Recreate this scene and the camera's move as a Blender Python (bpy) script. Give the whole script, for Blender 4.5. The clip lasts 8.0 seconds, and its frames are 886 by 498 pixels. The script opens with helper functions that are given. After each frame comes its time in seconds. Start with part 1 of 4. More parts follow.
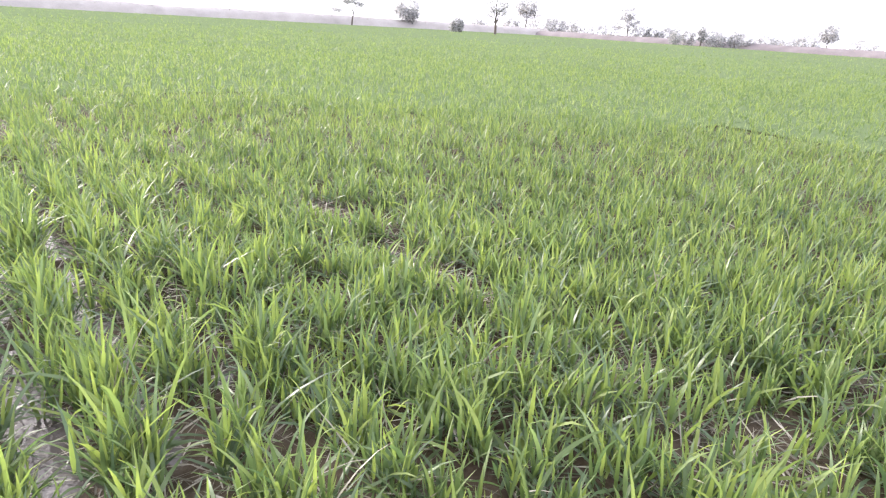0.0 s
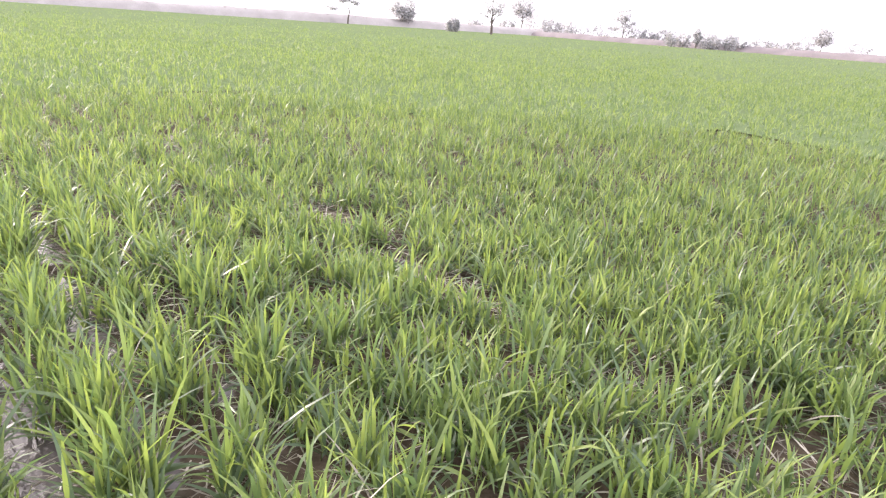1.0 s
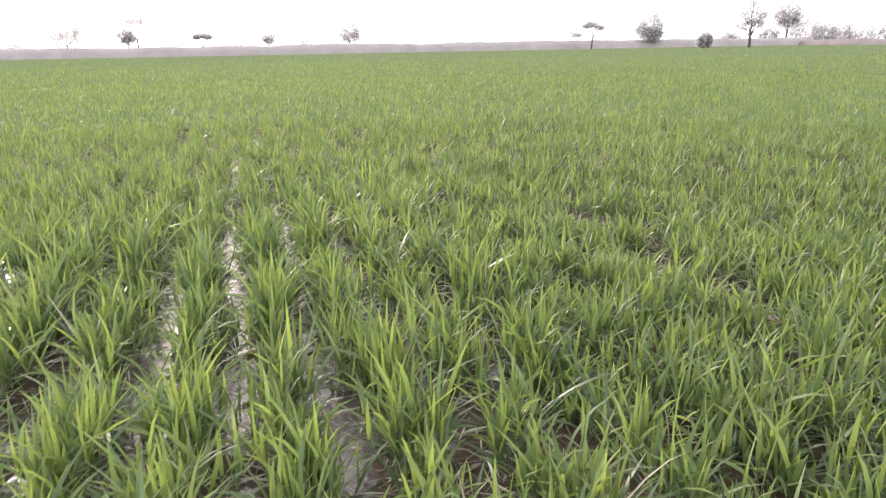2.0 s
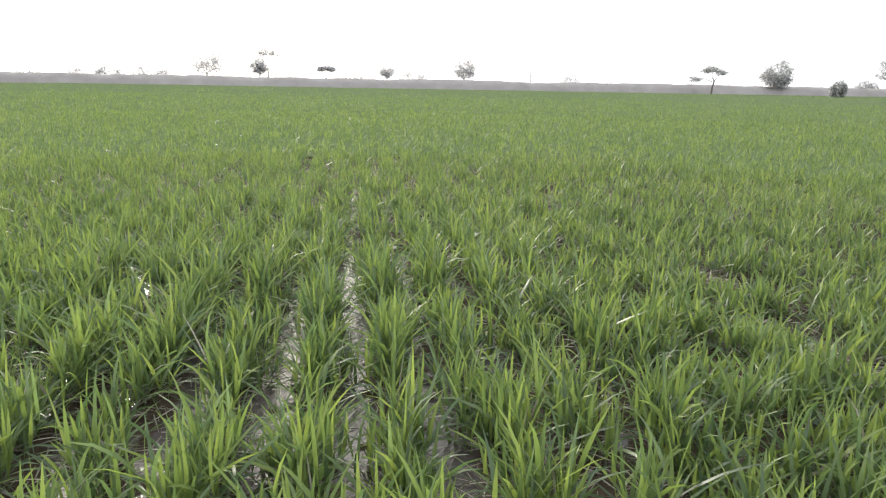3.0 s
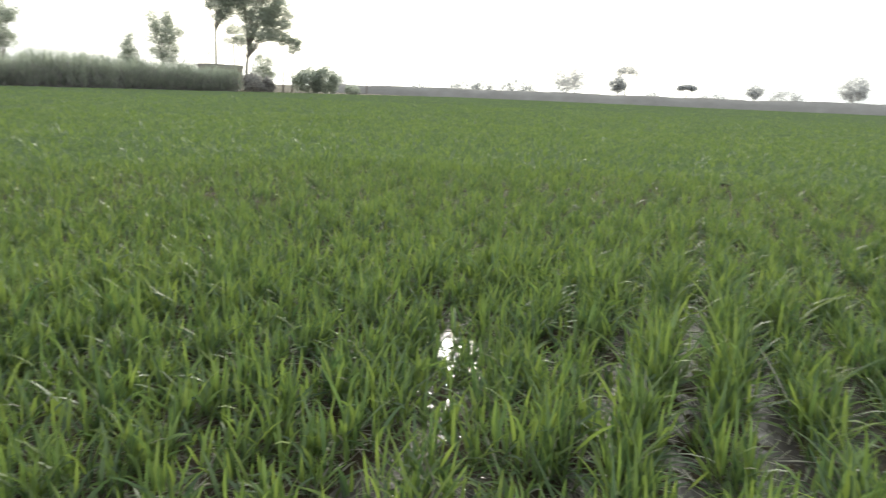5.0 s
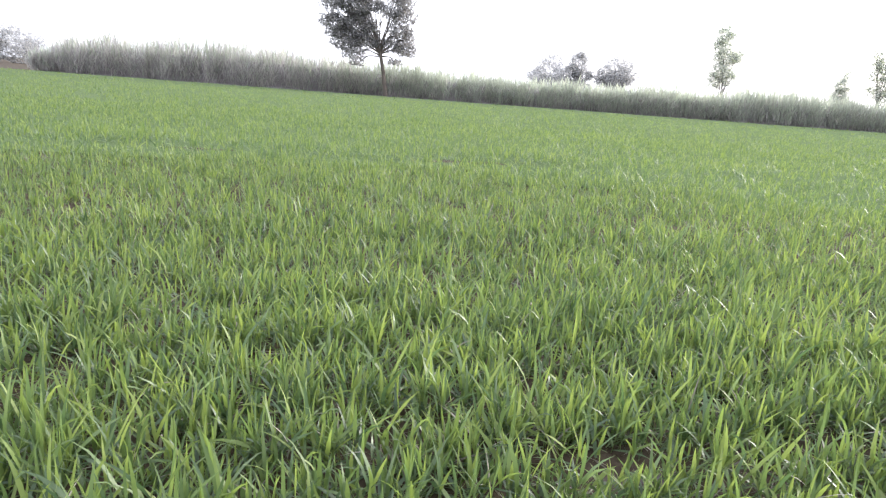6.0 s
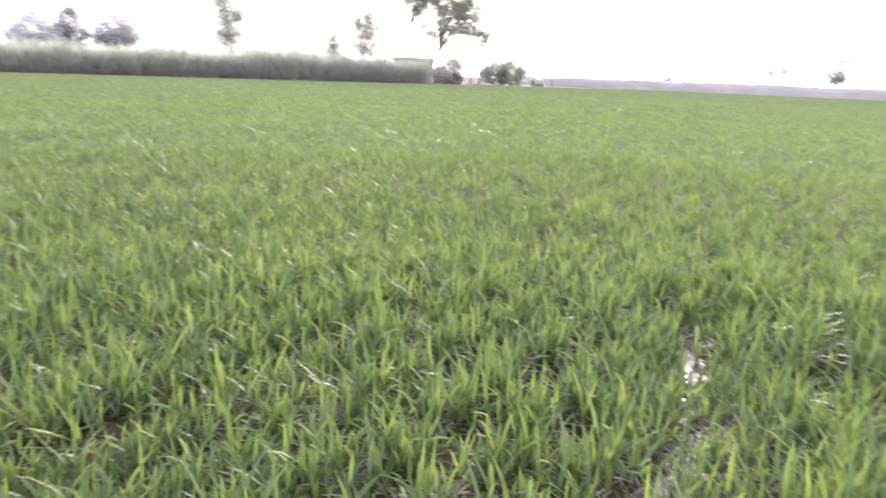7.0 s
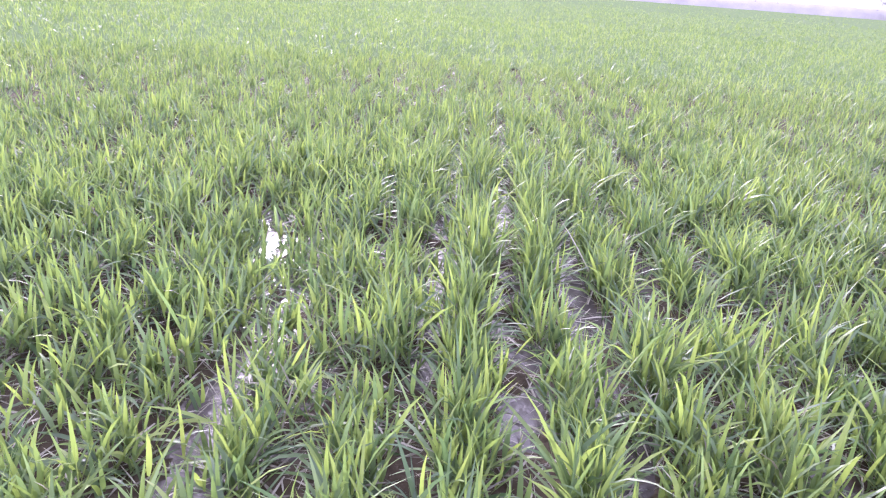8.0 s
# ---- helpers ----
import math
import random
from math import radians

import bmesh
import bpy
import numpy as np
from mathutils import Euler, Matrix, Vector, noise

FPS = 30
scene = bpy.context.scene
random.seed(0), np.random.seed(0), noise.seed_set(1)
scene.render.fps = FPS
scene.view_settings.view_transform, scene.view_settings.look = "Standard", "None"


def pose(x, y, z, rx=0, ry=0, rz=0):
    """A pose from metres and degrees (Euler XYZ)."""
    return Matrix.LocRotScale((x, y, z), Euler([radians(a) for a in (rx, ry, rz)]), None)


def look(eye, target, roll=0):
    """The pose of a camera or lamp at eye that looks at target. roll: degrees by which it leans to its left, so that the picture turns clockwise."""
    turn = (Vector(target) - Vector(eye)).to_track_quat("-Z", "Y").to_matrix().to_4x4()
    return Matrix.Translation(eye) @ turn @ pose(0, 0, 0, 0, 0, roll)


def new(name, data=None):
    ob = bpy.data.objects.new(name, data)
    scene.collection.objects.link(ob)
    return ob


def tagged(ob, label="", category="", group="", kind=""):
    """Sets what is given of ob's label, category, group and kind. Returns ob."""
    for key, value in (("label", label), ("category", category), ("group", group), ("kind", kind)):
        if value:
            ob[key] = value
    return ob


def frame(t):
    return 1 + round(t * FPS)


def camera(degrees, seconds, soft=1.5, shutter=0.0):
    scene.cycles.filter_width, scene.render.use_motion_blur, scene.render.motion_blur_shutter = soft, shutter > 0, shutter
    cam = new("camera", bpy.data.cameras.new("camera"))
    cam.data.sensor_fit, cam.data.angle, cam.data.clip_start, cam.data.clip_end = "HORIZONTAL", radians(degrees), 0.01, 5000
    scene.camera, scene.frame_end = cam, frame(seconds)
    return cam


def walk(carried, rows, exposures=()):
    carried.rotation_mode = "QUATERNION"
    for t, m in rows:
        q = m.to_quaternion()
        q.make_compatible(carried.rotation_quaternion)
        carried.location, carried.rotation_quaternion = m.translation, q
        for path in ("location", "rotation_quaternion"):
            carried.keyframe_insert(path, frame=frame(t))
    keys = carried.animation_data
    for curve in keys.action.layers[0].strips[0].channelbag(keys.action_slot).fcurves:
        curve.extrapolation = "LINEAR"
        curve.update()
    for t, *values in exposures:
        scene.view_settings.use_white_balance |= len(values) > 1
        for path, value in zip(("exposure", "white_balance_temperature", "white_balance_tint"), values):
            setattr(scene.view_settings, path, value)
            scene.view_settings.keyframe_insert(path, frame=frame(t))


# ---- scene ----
cam = camera(68.4, 8.0, soft=1.2, shutter=0.09)
PATH = [
    (0, pose(0.794, -0.117, 0.958, 71.01, -3.26, -37.03)),
    (0.5, pose(0.801, -0.079, 0.970, 71.76, -4.02, -40.06)),
    (1, pose(0.804, -0.032, 0.963, 71.00, -3.81, -37.38)),
    (1.2, pose(0.809, -0.018, 0.958, 71.26, -4.12, -35.03)),
    (1.3, pose(0.813, -0.006, 0.957, 73.53, -5.59, -32.86)),
    (1.4, pose(0.816, 0.005, 0.957, 76.20, -5.31, -32.05)),
    (1.5, pose(0.817, 0.010, 0.955, 77.70, -3.82, -30.94)),
    (1.6, pose(0.808, 0.004, 0.948, 77.72, -2.26, -28.04)),
    (1.7, pose(0.787, -0.008, 0.936, 76.92, -1.41, -23.41)),
    (1.8, pose(0.761, -0.023, 0.917, 76.11, -1.49, -19.46)),
    (1.9, pose(0.735, -0.035, 0.895, 74.75, 0.38, -18.46)),
    (2, pose(0.706, -0.043, 0.874, 72.72, 0.90, -17.32)),
    (2.1, pose(0.671, -0.048, 0.861, 70.55, -0.66, -15.69)),
    (2.2, pose(0.651, -0.050, 0.856, 71.52, -0.54, -14.47)),
    (3.3, pose(0.634, 0.069, 0.900, 75.86, -5.23, -1.79)),
    (3.4, pose(0.647, 0.026, 0.893, 74.70, -6.91, 1.15)),
    (3.5, pose(0.660, -0.039, 0.878, 74.76, -7.33, 3.46)),
    (3.6, pose(0.638, -0.069, 0.864, 75.49, -7.09, 4.07)),
    (3.7, pose(0.577, -0.079, 0.854, 77.75, -5.40, 3.06)),
    (3.8, pose(0.484, -0.081, 0.850, 79.59, -2.10, 0.99)),
    (3.9, pose(0.370, -0.067, 0.859, 79.63, -0.69, 3.80)),
    (4, pose(0.257, -0.031, 0.873, 79.61, 1.23, 5.92)),
    (4.2, pose(0.087, 0.037, 0.886, 80.79, 2.39, 11.82)),
    (4.3, pose(0.031, 0.035, 0.901, 80.75, 1.48, 11.94)),
    (4.5, pose(0.000, 0.000, 0.925, 78.80, -0.02, 7.46)),
    (4.7, pose(-0.022, -0.060, 0.934, 77.59, -0.71, 8.42)),
    (5.8, pose(-0.517, -0.258, 0.913, 75.94, -3.41, 74.55)),
    (5.9, pose(-0.550, -0.278, 0.923, 75.64, -4.35, 75.36)),
    (6, pose(-0.564, -0.287, 0.934, 76.21, -4.17, 76.87)),
    (6.2, pose(-0.540, -0.258, 0.935, 77.70, -3.10, 76.10)),
    (6.3, pose(-0.530, -0.241, 0.935, 77.76, -3.60, 74.22)),
    (6.5, pose(-0.458, -0.200, 0.937, 76.78, -3.21, 62.43)),
    (6.6, pose(-0.430, -0.188, 0.938, 76.56, -3.93, 58.22)),
    (6.7, pose(-0.414, -0.182, 0.939, 76.33, -3.99, 54.02)),
    (6.8, pose(-0.403, -0.178, 0.940, 76.29, -3.40, 49.52)),
    (6.9, pose(-0.392, -0.171, 0.940, 76.01, -2.96, 44.99)),
    (7, pose(-0.375, -0.158, 0.940, 75.12, -2.20, 37.19)),
    (7.1, pose(-0.346, -0.138, 0.940, 73.14, -2.10, 26.58)),
    (7.2, pose(-0.302, -0.127, 0.940, 71.33, -2.23, 18.38)),
    (7.3, pose(-0.248, -0.135, 0.943, 70.64, -2.68, 13.37)),
    (7.5, pose(-0.210, -0.158, 0.945, 68.94, -2.43, 6.36)),
    (8, pose(-0.210, -0.164, 0.953, 67.51, -4.10, 3.78)),
]
EXPOSURES = [(0.0, 1.81, 6150, 18), (0.4, 1.79, 6350, 22), (1.2, 1.82, 6450, 21), (1.6, 1.46, 6600, 19), (2.0, 1.3, 6550, 18), (2.2, 1.54, 6500, 16),
             (3.3, 0.74, 6350, 7), (3.4, 0.98, 6350, 7), (3.5, 1.16, 6350, 7), (3.7, 1.1, 6350, 6), (4.0, 0.5, 6300, 3), (4.5, 0.11, 6400, -3), (4.7, 0.12, 6400, -3),
             (5.8, 1.38, 6000, 12), (6.1, 1.38, 6000, 13), (6.5, 1.5, 6150, 22), (7.0, 1.47, 6100, 24), (7.2, 1.42, 6000, 27), (7.3, 1.57, 5850, 31), (7.6, 1.75, 5520, 37), (8.0, 2.0, 5450, 40)]
walk(cam, PATH, EXPOSURES)

# ---- light: low hazy sun ahead and to the left, white winter sky ----
SUN_AZ, SUN_EL = 20.0, 21.0
world = bpy.data.worlds.new("hazy_sky")
scene.world = world
world.use_nodes = True
wn, wl = world.node_tree.nodes, world.node_tree.links
wn.clear()
sky = wn.new("ShaderNodeTexSky")
sky.sky_type = "NISHITA"
sky.sun_disc = False
sky.sun_elevation, sky.sun_rotation = radians(SUN_EL), radians(-SUN_AZ)
sky.air_density, sky.dust_density, sky.ozone_density = 1.0, 6.0, 1.0
haze = wn.new("ShaderNodeMixRGB")
haze.inputs[0].default_value = 0.62
haze.inputs[2].default_value = (10.0, 9.95, 10.3, 1)
back = wn.new("ShaderNodeBackground")
back.inputs["Strength"].default_value = 0.13
out = wn.new("ShaderNodeOutputWorld")
# the haze glows round the sun
sun_dir = Vector((-math.sin(radians(SUN_AZ)) * math.cos(radians(SUN_EL)),
                  math.cos(radians(SUN_AZ)) * math.cos(radians(SUN_EL)), math.sin(radians(SUN_EL))))
sky_way, toward, near_sun, gain, glow = (wn.new("ShaderNodeTexCoord"), wn.new("ShaderNodeVectorMath"), wn.new("ShaderNodeMath"), wn.new("ShaderNodeMixRGB"), wn.new("ShaderNodeMixRGB"))
toward.operation, toward.inputs[1].default_value = "DOT_PRODUCT", sun_dir
near_sun.operation, near_sun.use_clamp, near_sun.inputs[1].default_value = "POWER", True, 14.0
gain.inputs[1].default_value, gain.inputs[2].default_value = (0, 0, 0, 1), (26.0, 24.5, 22.5, 1)
glow.blend_type, glow.inputs[0].default_value = "ADD", 1.0
wl.new(sky_way.outputs["Generated"], toward.inputs[0])
wl.new(toward.outputs["Value"], near_sun.inputs[0])
wl.new(near_sun.outputs[0], gain.inputs[0])
wl.new(sky.outputs[0], haze.inputs[1])
wl.new(haze.outputs[0], glow.inputs[1])
wl.new(gain.outputs[0], glow.inputs[2])
wl.new(glow.outputs[0], back.inputs[0])
wl.new(back.outputs[0], out.inputs[0])

sun = new("sun", bpy.data.lights.new("sun", "SUN"))
sun.data.energy, sun.data.angle, sun.data.color = 1.3, radians(6.0), (1.0, 0.93, 0.83)
sun.matrix_world = look(sun_dir * 200, (0, 0, 0))

rng = np.random.default_rng(7)


# ---- materials ----
def nodes_of(name):
    m = bpy.data.materials.new(name)
    m.use_nodes = True
    n, l = m.node_tree.nodes, m.node_tree.links
    n.clear()
    return m, n, l, n.new("ShaderNodeOutputMaterial")


def ramp(n, stops):
    r = n.new("ShaderNodeValToRGB")
    e = r.color_ramp.elements
    while len(e) < len(stops):
        e.new(0.5)
    for k, (p, c) in enumerate(stops):
        e[k].position, e[k].color = p, (*c, 1)
    return r


def leaf_material(name, stops, glow, rough=0.45, through_share=0.45, gloss=0.35, haze_gaps=0.0):
    """Thin leaves: diffuse, light passing through, and a waxy sheen. glow: tint of the light that passes. The last
    share is see-through, so sky fades a crown as haze would.
    """
    m, n, l, o = nodes_of(name)
    geo = n.new("ShaderNodeNewGeometry")
    tex = n.new("ShaderNodeTexNoise")
    tex.inputs["Scale"].default_value = 0.9
    add = n.new("ShaderNodeMath")
    add.operation = "MULTIPLY_ADD"
    add.inputs[1].default_value = 0.45
    sub = n.new("ShaderNodeMath")
    sub.operation = "MULTIPLY_ADD"
    sub.inputs[1].default_value, sub.inputs[2].default_value = 0.78, -0.12
    co = n.new("ShaderNodeTexCoord")
    l.new(co.outputs["Object"], tex.inputs["Vector"])
    l.new(geo.outputs["Random Per Island"], sub.inputs[0])
    l.new(tex.outputs["Fac"], add.inputs[0])
    l.new(sub.outputs[0], add.inputs[2])
    cr = ramp(n, stops)
    l.new(add.outputs[0], cr.inputs[0])
    p = n.new("ShaderNodeBsdfPrincipled")
    p.inputs["Roughness"].default_value = rough
    p.inputs["Specular IOR Level"].default_value = gloss
    l.new(cr.outputs[0], p.inputs["Base Color"])
    t = n.new("ShaderNodeBsdfTranslucent")
    tint = n.new("ShaderNodeMixRGB")
    tint.blend_type = "MULTIPLY"
    tint.inputs[0].default_value = 1.0
    tint.inputs[2].default_value = (*glow, 1)
    l.new(cr.outputs[0], tint.inputs[1])
    l.new(tint.outputs[0], t.inputs["Color"])
    mix = n.new("ShaderNodeMixShader")
    mix.inputs[0].default_value = through_share
    l.new(p.outputs[0], mix.inputs[1])
    l.new(t.outputs[0], mix.inputs[2])
    # sky let through the leaf stands in for haze before far trees
    if haze_gaps:
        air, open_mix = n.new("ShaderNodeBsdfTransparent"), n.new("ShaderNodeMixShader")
        open_mix.inputs[0].default_value = haze_gaps
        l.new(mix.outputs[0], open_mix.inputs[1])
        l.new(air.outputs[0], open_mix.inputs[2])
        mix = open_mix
    l.new(mix.outputs[0], o.inputs[0])
    return m


def rough_material(name, stops, scale, bump=0.3, rough=0.9, detail=6.0, fine=18.0, spec=0.2):
    """A matt surface with two scales of colour and relief."""
    m, n, l, o = nodes_of(name)
    co = n.new("ShaderNodeTexCoord")
    a, b = n.new("ShaderNodeTexNoise"), n.new("ShaderNodeTexNoise")
    a.inputs["Scale"].default_value, b.inputs["Scale"].default_value = scale, scale * fine
    a.inputs["Detail"].default_value = b.inputs["Detail"].default_value = detail
    l.new(co.outputs["Object"], a.inputs["Vector"])
    l.new(co.outputs["Object"], b.inputs["Vector"])
    mixf = n.new("ShaderNodeMath")
    mixf.operation = "MULTIPLY_ADD"
    mixf.inputs[1].default_value = 0.4
    half = n.new("ShaderNodeMath")
    half.operation = "MULTIPLY"
    half.inputs[1].default_value = 0.6
    l.new(a.outputs["Fac"], half.inputs[0])
    l.new(b.outputs["Fac"], mixf.inputs[0])
    l.new(half.outputs[0], mixf.inputs[2])
    cr = ramp(n, stops)
    l.new(mixf.outputs[0], cr.inputs[0])
    p = n.new("ShaderNodeBsdfPrincipled")
    p.inputs["Roughness"].default_value = rough
    p.inputs["Specular IOR Level"].default_value = spec
    l.new(cr.outputs[0], p.inputs["Base Color"])
    bm = n.new("ShaderNodeBump")
    bm.inputs["Strength"].default_value = bump
    bm.inputs["Distance"].default_value = 0.02
    l.new(b.outputs["Fac"], bm.inputs["Height"])
    l.new(bm.outputs[0], p.inputs["Normal"])
    l.new(p.outputs[0], o.inputs[0])
    return m


M_WHEAT = leaf_material("wheat_leaf", [(0.0, (0.069, 0.108, 0.049)), (0.3, (0.108, 0.157, 0.056)), (0.6, (0.152, 0.206, 0.061)), (0.9, (0.202, 0.251, 0.072))],
                        (1.38, 1.42, 1.0), 0.5, 0.44, 0.42)
M_OLDLEAF = leaf_material("older_wheat_leaf", [(0.0, (0.048, 0.084, 0.042)), (0.5, (0.088, 0.136, 0.06)), (0.9, (0.165, 0.225, 0.096))],
                          (1.28, 1.34, 0.95), 0.42, 0.44, 0.65)
M_CANOPY = leaf_material("wheat_canopy_leaf", [(0.25, (0.064, 0.096, 0.052)), (0.75, (0.096, 0.134, 0.06))], (1.2, 1.2, 0.8), 0.9, 0.2, 0.0)
M_STRAW = leaf_material("dead_leaf", [(0.1, (0.08, 0.072, 0.055)), (0.5, (0.2, 0.185, 0.145)), (0.9, (0.4, 0.375, 0.31))], (1, 0.95, 0.8), 0.6, 0.15, 0.3)
M_SOIL = rough_material("wet_loam", [(0.3, (0.026, 0.0195, 0.013)), (0.5, (0.056, 0.0425, 0.0285)), (0.72, (0.102, 0.081, 0.057))], 1.6, 0.7, 0.8, spec=0.2)


def wet_hollows(m):
    """Low ground is soaked and shines, raised ground is dull."""
    n, l = m.node_tree.nodes, m.node_tree.links
    p = n["Principled BSDF"]
    co, xyz = n.new("ShaderNodeTexCoord"), n.new("ShaderNodeSeparateXYZ")
    l.new(co.outputs["Object"], xyz.inputs[0])
    for key, wet_value, dry_value in (("Roughness", 0.16, 0.85), ("Specular IOR Level", 0.8, 0.12)):
        r = n.new("ShaderNodeMapRange")
        r.inputs["From Min"].default_value, r.inputs["From Max"].default_value = -0.026, -0.009
        r.inputs["To Min"].default_value, r.inputs["To Max"].default_value = wet_value, dry_value
        l.new(xyz.outputs["Z"], r.inputs["Value"])
        l.new(r.outputs[0], p.inputs[key])


wet_hollows(M_SOIL)
M_BANK = rough_material("dry_earth_bank", [(0.3, (0.215, 0.2, 0.19)), (0.55, (0.28, 0.262, 0.248)), (0.75, (0.35, 0.33, 0.312))], 0.5, 0.5)
M_WEEDBANK = rough_material("weedy_earth_bank", [(0.3, (0.1, 0.088, 0.09)), (0.55, (0.145, 0.128, 0.13)), (0.75, (0.2, 0.18, 0.18))], 0.5, 0.6)
M_BARK = rough_material("bark", [(0.3, (0.055, 0.046, 0.04)), (0.7, (0.15, 0.125, 0.105))], 1.5, 0.6)
M_PALEBARK = rough_material("pale_bark", [(0.3, (0.13, 0.11, 0.095)), (0.7, (0.27, 0.24, 0.21))], 1.2, 0.5)
M_BRICK = rough_material("weathered_brick", [(0.3, (0.24, 0.17, 0.15)), (0.7, (0.36, 0.28, 0.25))], 0.8, 0.6)
M_THATCH = rough_material("old_thatch", [(0.3, (0.2, 0.17, 0.155)), (0.7, (0.36, 0.32, 0.29))], 1.0, 0.8)
M_TIMBER = rough_material("grey_timber", [(0.3, (0.16, 0.13, 0.11)), (0.7, (0.32, 0.28, 0.25))], 2.0, 0.4)
M_STEEL = rough_material("galvanised_steel", [(0.3, (0.35, 0.36, 0.38)), (0.7, (0.5, 0.51, 0.53))], 1.0, 0.1, 0.5)
# Tree leaves: haze is put into these colours, paled towards grey.
M_TREE = leaf_material("haze_pale_leaf", [(0.2, (0.31, 0.325, 0.295)), (0.8, (0.45, 0.465, 0.41))], (1.5, 1.55, 1.4), 0.6, 0.5, 0.2, 0.48)
M_FARTREE = leaf_material("far_haze_pale_leaf", [(0.2, (0.4, 0.4, 0.405)), (0.8, (0.52, 0.52, 0.515))], (1.4, 1.4, 1.4), 0.7, 0.5, 0.2, 0.63)
M_HAZEDTREE = leaf_material("hazed_grey_leaf", [(0.2, (0.27, 0.27, 0.275)), (0.8, (0.37, 0.372, 0.37))], (1.4, 1.4, 1.35), 0.6, 0.45, 0.2, 0.55)
M_DARKTREE = leaf_material("dark_leaf", [(0.2, (0.16, 0.156, 0.158)), (0.8, (0.27, 0.262, 0.255))], (1.3, 1.25, 1.2), 0.6, 0.45, 0.2, 0.36)
# Dry cane leaf colours, raised and greyed to take in some haze.
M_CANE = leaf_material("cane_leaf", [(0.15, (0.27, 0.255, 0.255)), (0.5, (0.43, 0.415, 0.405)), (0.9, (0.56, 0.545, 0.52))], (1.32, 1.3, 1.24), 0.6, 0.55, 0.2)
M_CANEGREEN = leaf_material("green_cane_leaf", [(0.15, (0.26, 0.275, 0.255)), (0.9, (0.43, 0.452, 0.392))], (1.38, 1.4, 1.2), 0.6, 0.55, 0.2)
# The core is darker than the leaves: shade inside the cane, put into colour.
M_CANECORE = rough_material("shaded_cane_core", [(0.35, (0.19, 0.172, 0.178)), (0.65, (0.4, 0.37, 0.37))], 0.9, 0.9)


def water_material():
    m, n, l, o = nodes_of("muddy_water")
    p = n.new("ShaderNodeBsdfPrincipled")
    p.inputs["Base Color"].default_value = (0.085, 0.074, 0.07, 1)
    p.inputs["Roughness"].default_value = 0.04
    p.inputs["IOR"].default_value = 1.33
    co, tex, bm = n.new("ShaderNodeTexCoord"), n.new("ShaderNodeTexNoise"), n.new("ShaderNodeBump")
    tex.inputs["Scale"].default_value = 40.0
    tex.inputs["Detail"].default_value = 3.0
    bm.inputs["Strength"].default_value, bm.inputs["Distance"].default_value = 0.3, 0.01
    l.new(co.outputs["Object"], tex.inputs["Vector"])
    l.new(tex.outputs["Fac"], bm.inputs["Height"])
    l.new(bm.outputs[0], p.inputs["Normal"])
    l.new(p.outputs[0], o.inputs[0])
    return m


M_WATER = water_material()


# ---- mesh helpers ----
def np_mesh(name, verts, quads=None, tris=None, mat=None, smooth=True):
    """A mesh from arrays of corners, four-cornered and three-cornered faces."""
    me = bpy.data.meshes.new(name)
    q = np.zeros((0, 4), int) if quads is None else np.asarray(quads, int)
    t = np.zeros((0, 3), int) if tris is None else np.asarray(tris, int)
    me.vertices.add(len(verts))
    me.vertices.foreach_set("co", np.asarray(verts, np.float32).ravel())
    me.loops.add(q.size + t.size)
    me.loops.foreach_set("vertex_index", np.concatenate([q.ravel(), t.ravel()]).astype(np.int32))
    me.polygons.add(len(q) + len(t))
    starts = np.concatenate([np.arange(len(q)) * 4, q.size + np.arange(len(t)) * 3])
    me.polygons.foreach_set("loop_start", starts.astype(np.int32))
    me.polygons.foreach_set("use_smooth", np.full(len(q) + len(t), smooth))
    me.update(calc_edges=True)
    me.validate()
    if mat:
        me.materials.append(mat)
    return me


def joined(chunks):
    """Joins (verts, quads, tris) chunks into one."""
    vs, qs, ts, n = [], [], [], 0
    for v, q, t in chunks:
        vs.append(v)
        if q is not None and len(q):
            qs.append(np.asarray(q) + n)
        if t is not None and len(t):
            ts.append(np.asarray(t) + n)
        n += len(v)
    return (np.concatenate(vs), np.concatenate(qs) if qs else None, np.concatenate(ts) if ts else None)


def child(name, me, parent, label=""):
    ob = new(name, me)
    ob.parent = parent
    return tagged(ob, label)


def part(name, bm, mat, parent, label=""):
    me = bpy.data.meshes.new(name)
    bm.to_mesh(me)
    bm.free()
    me.materials.append(mat)
    return child(name, me, parent, label)


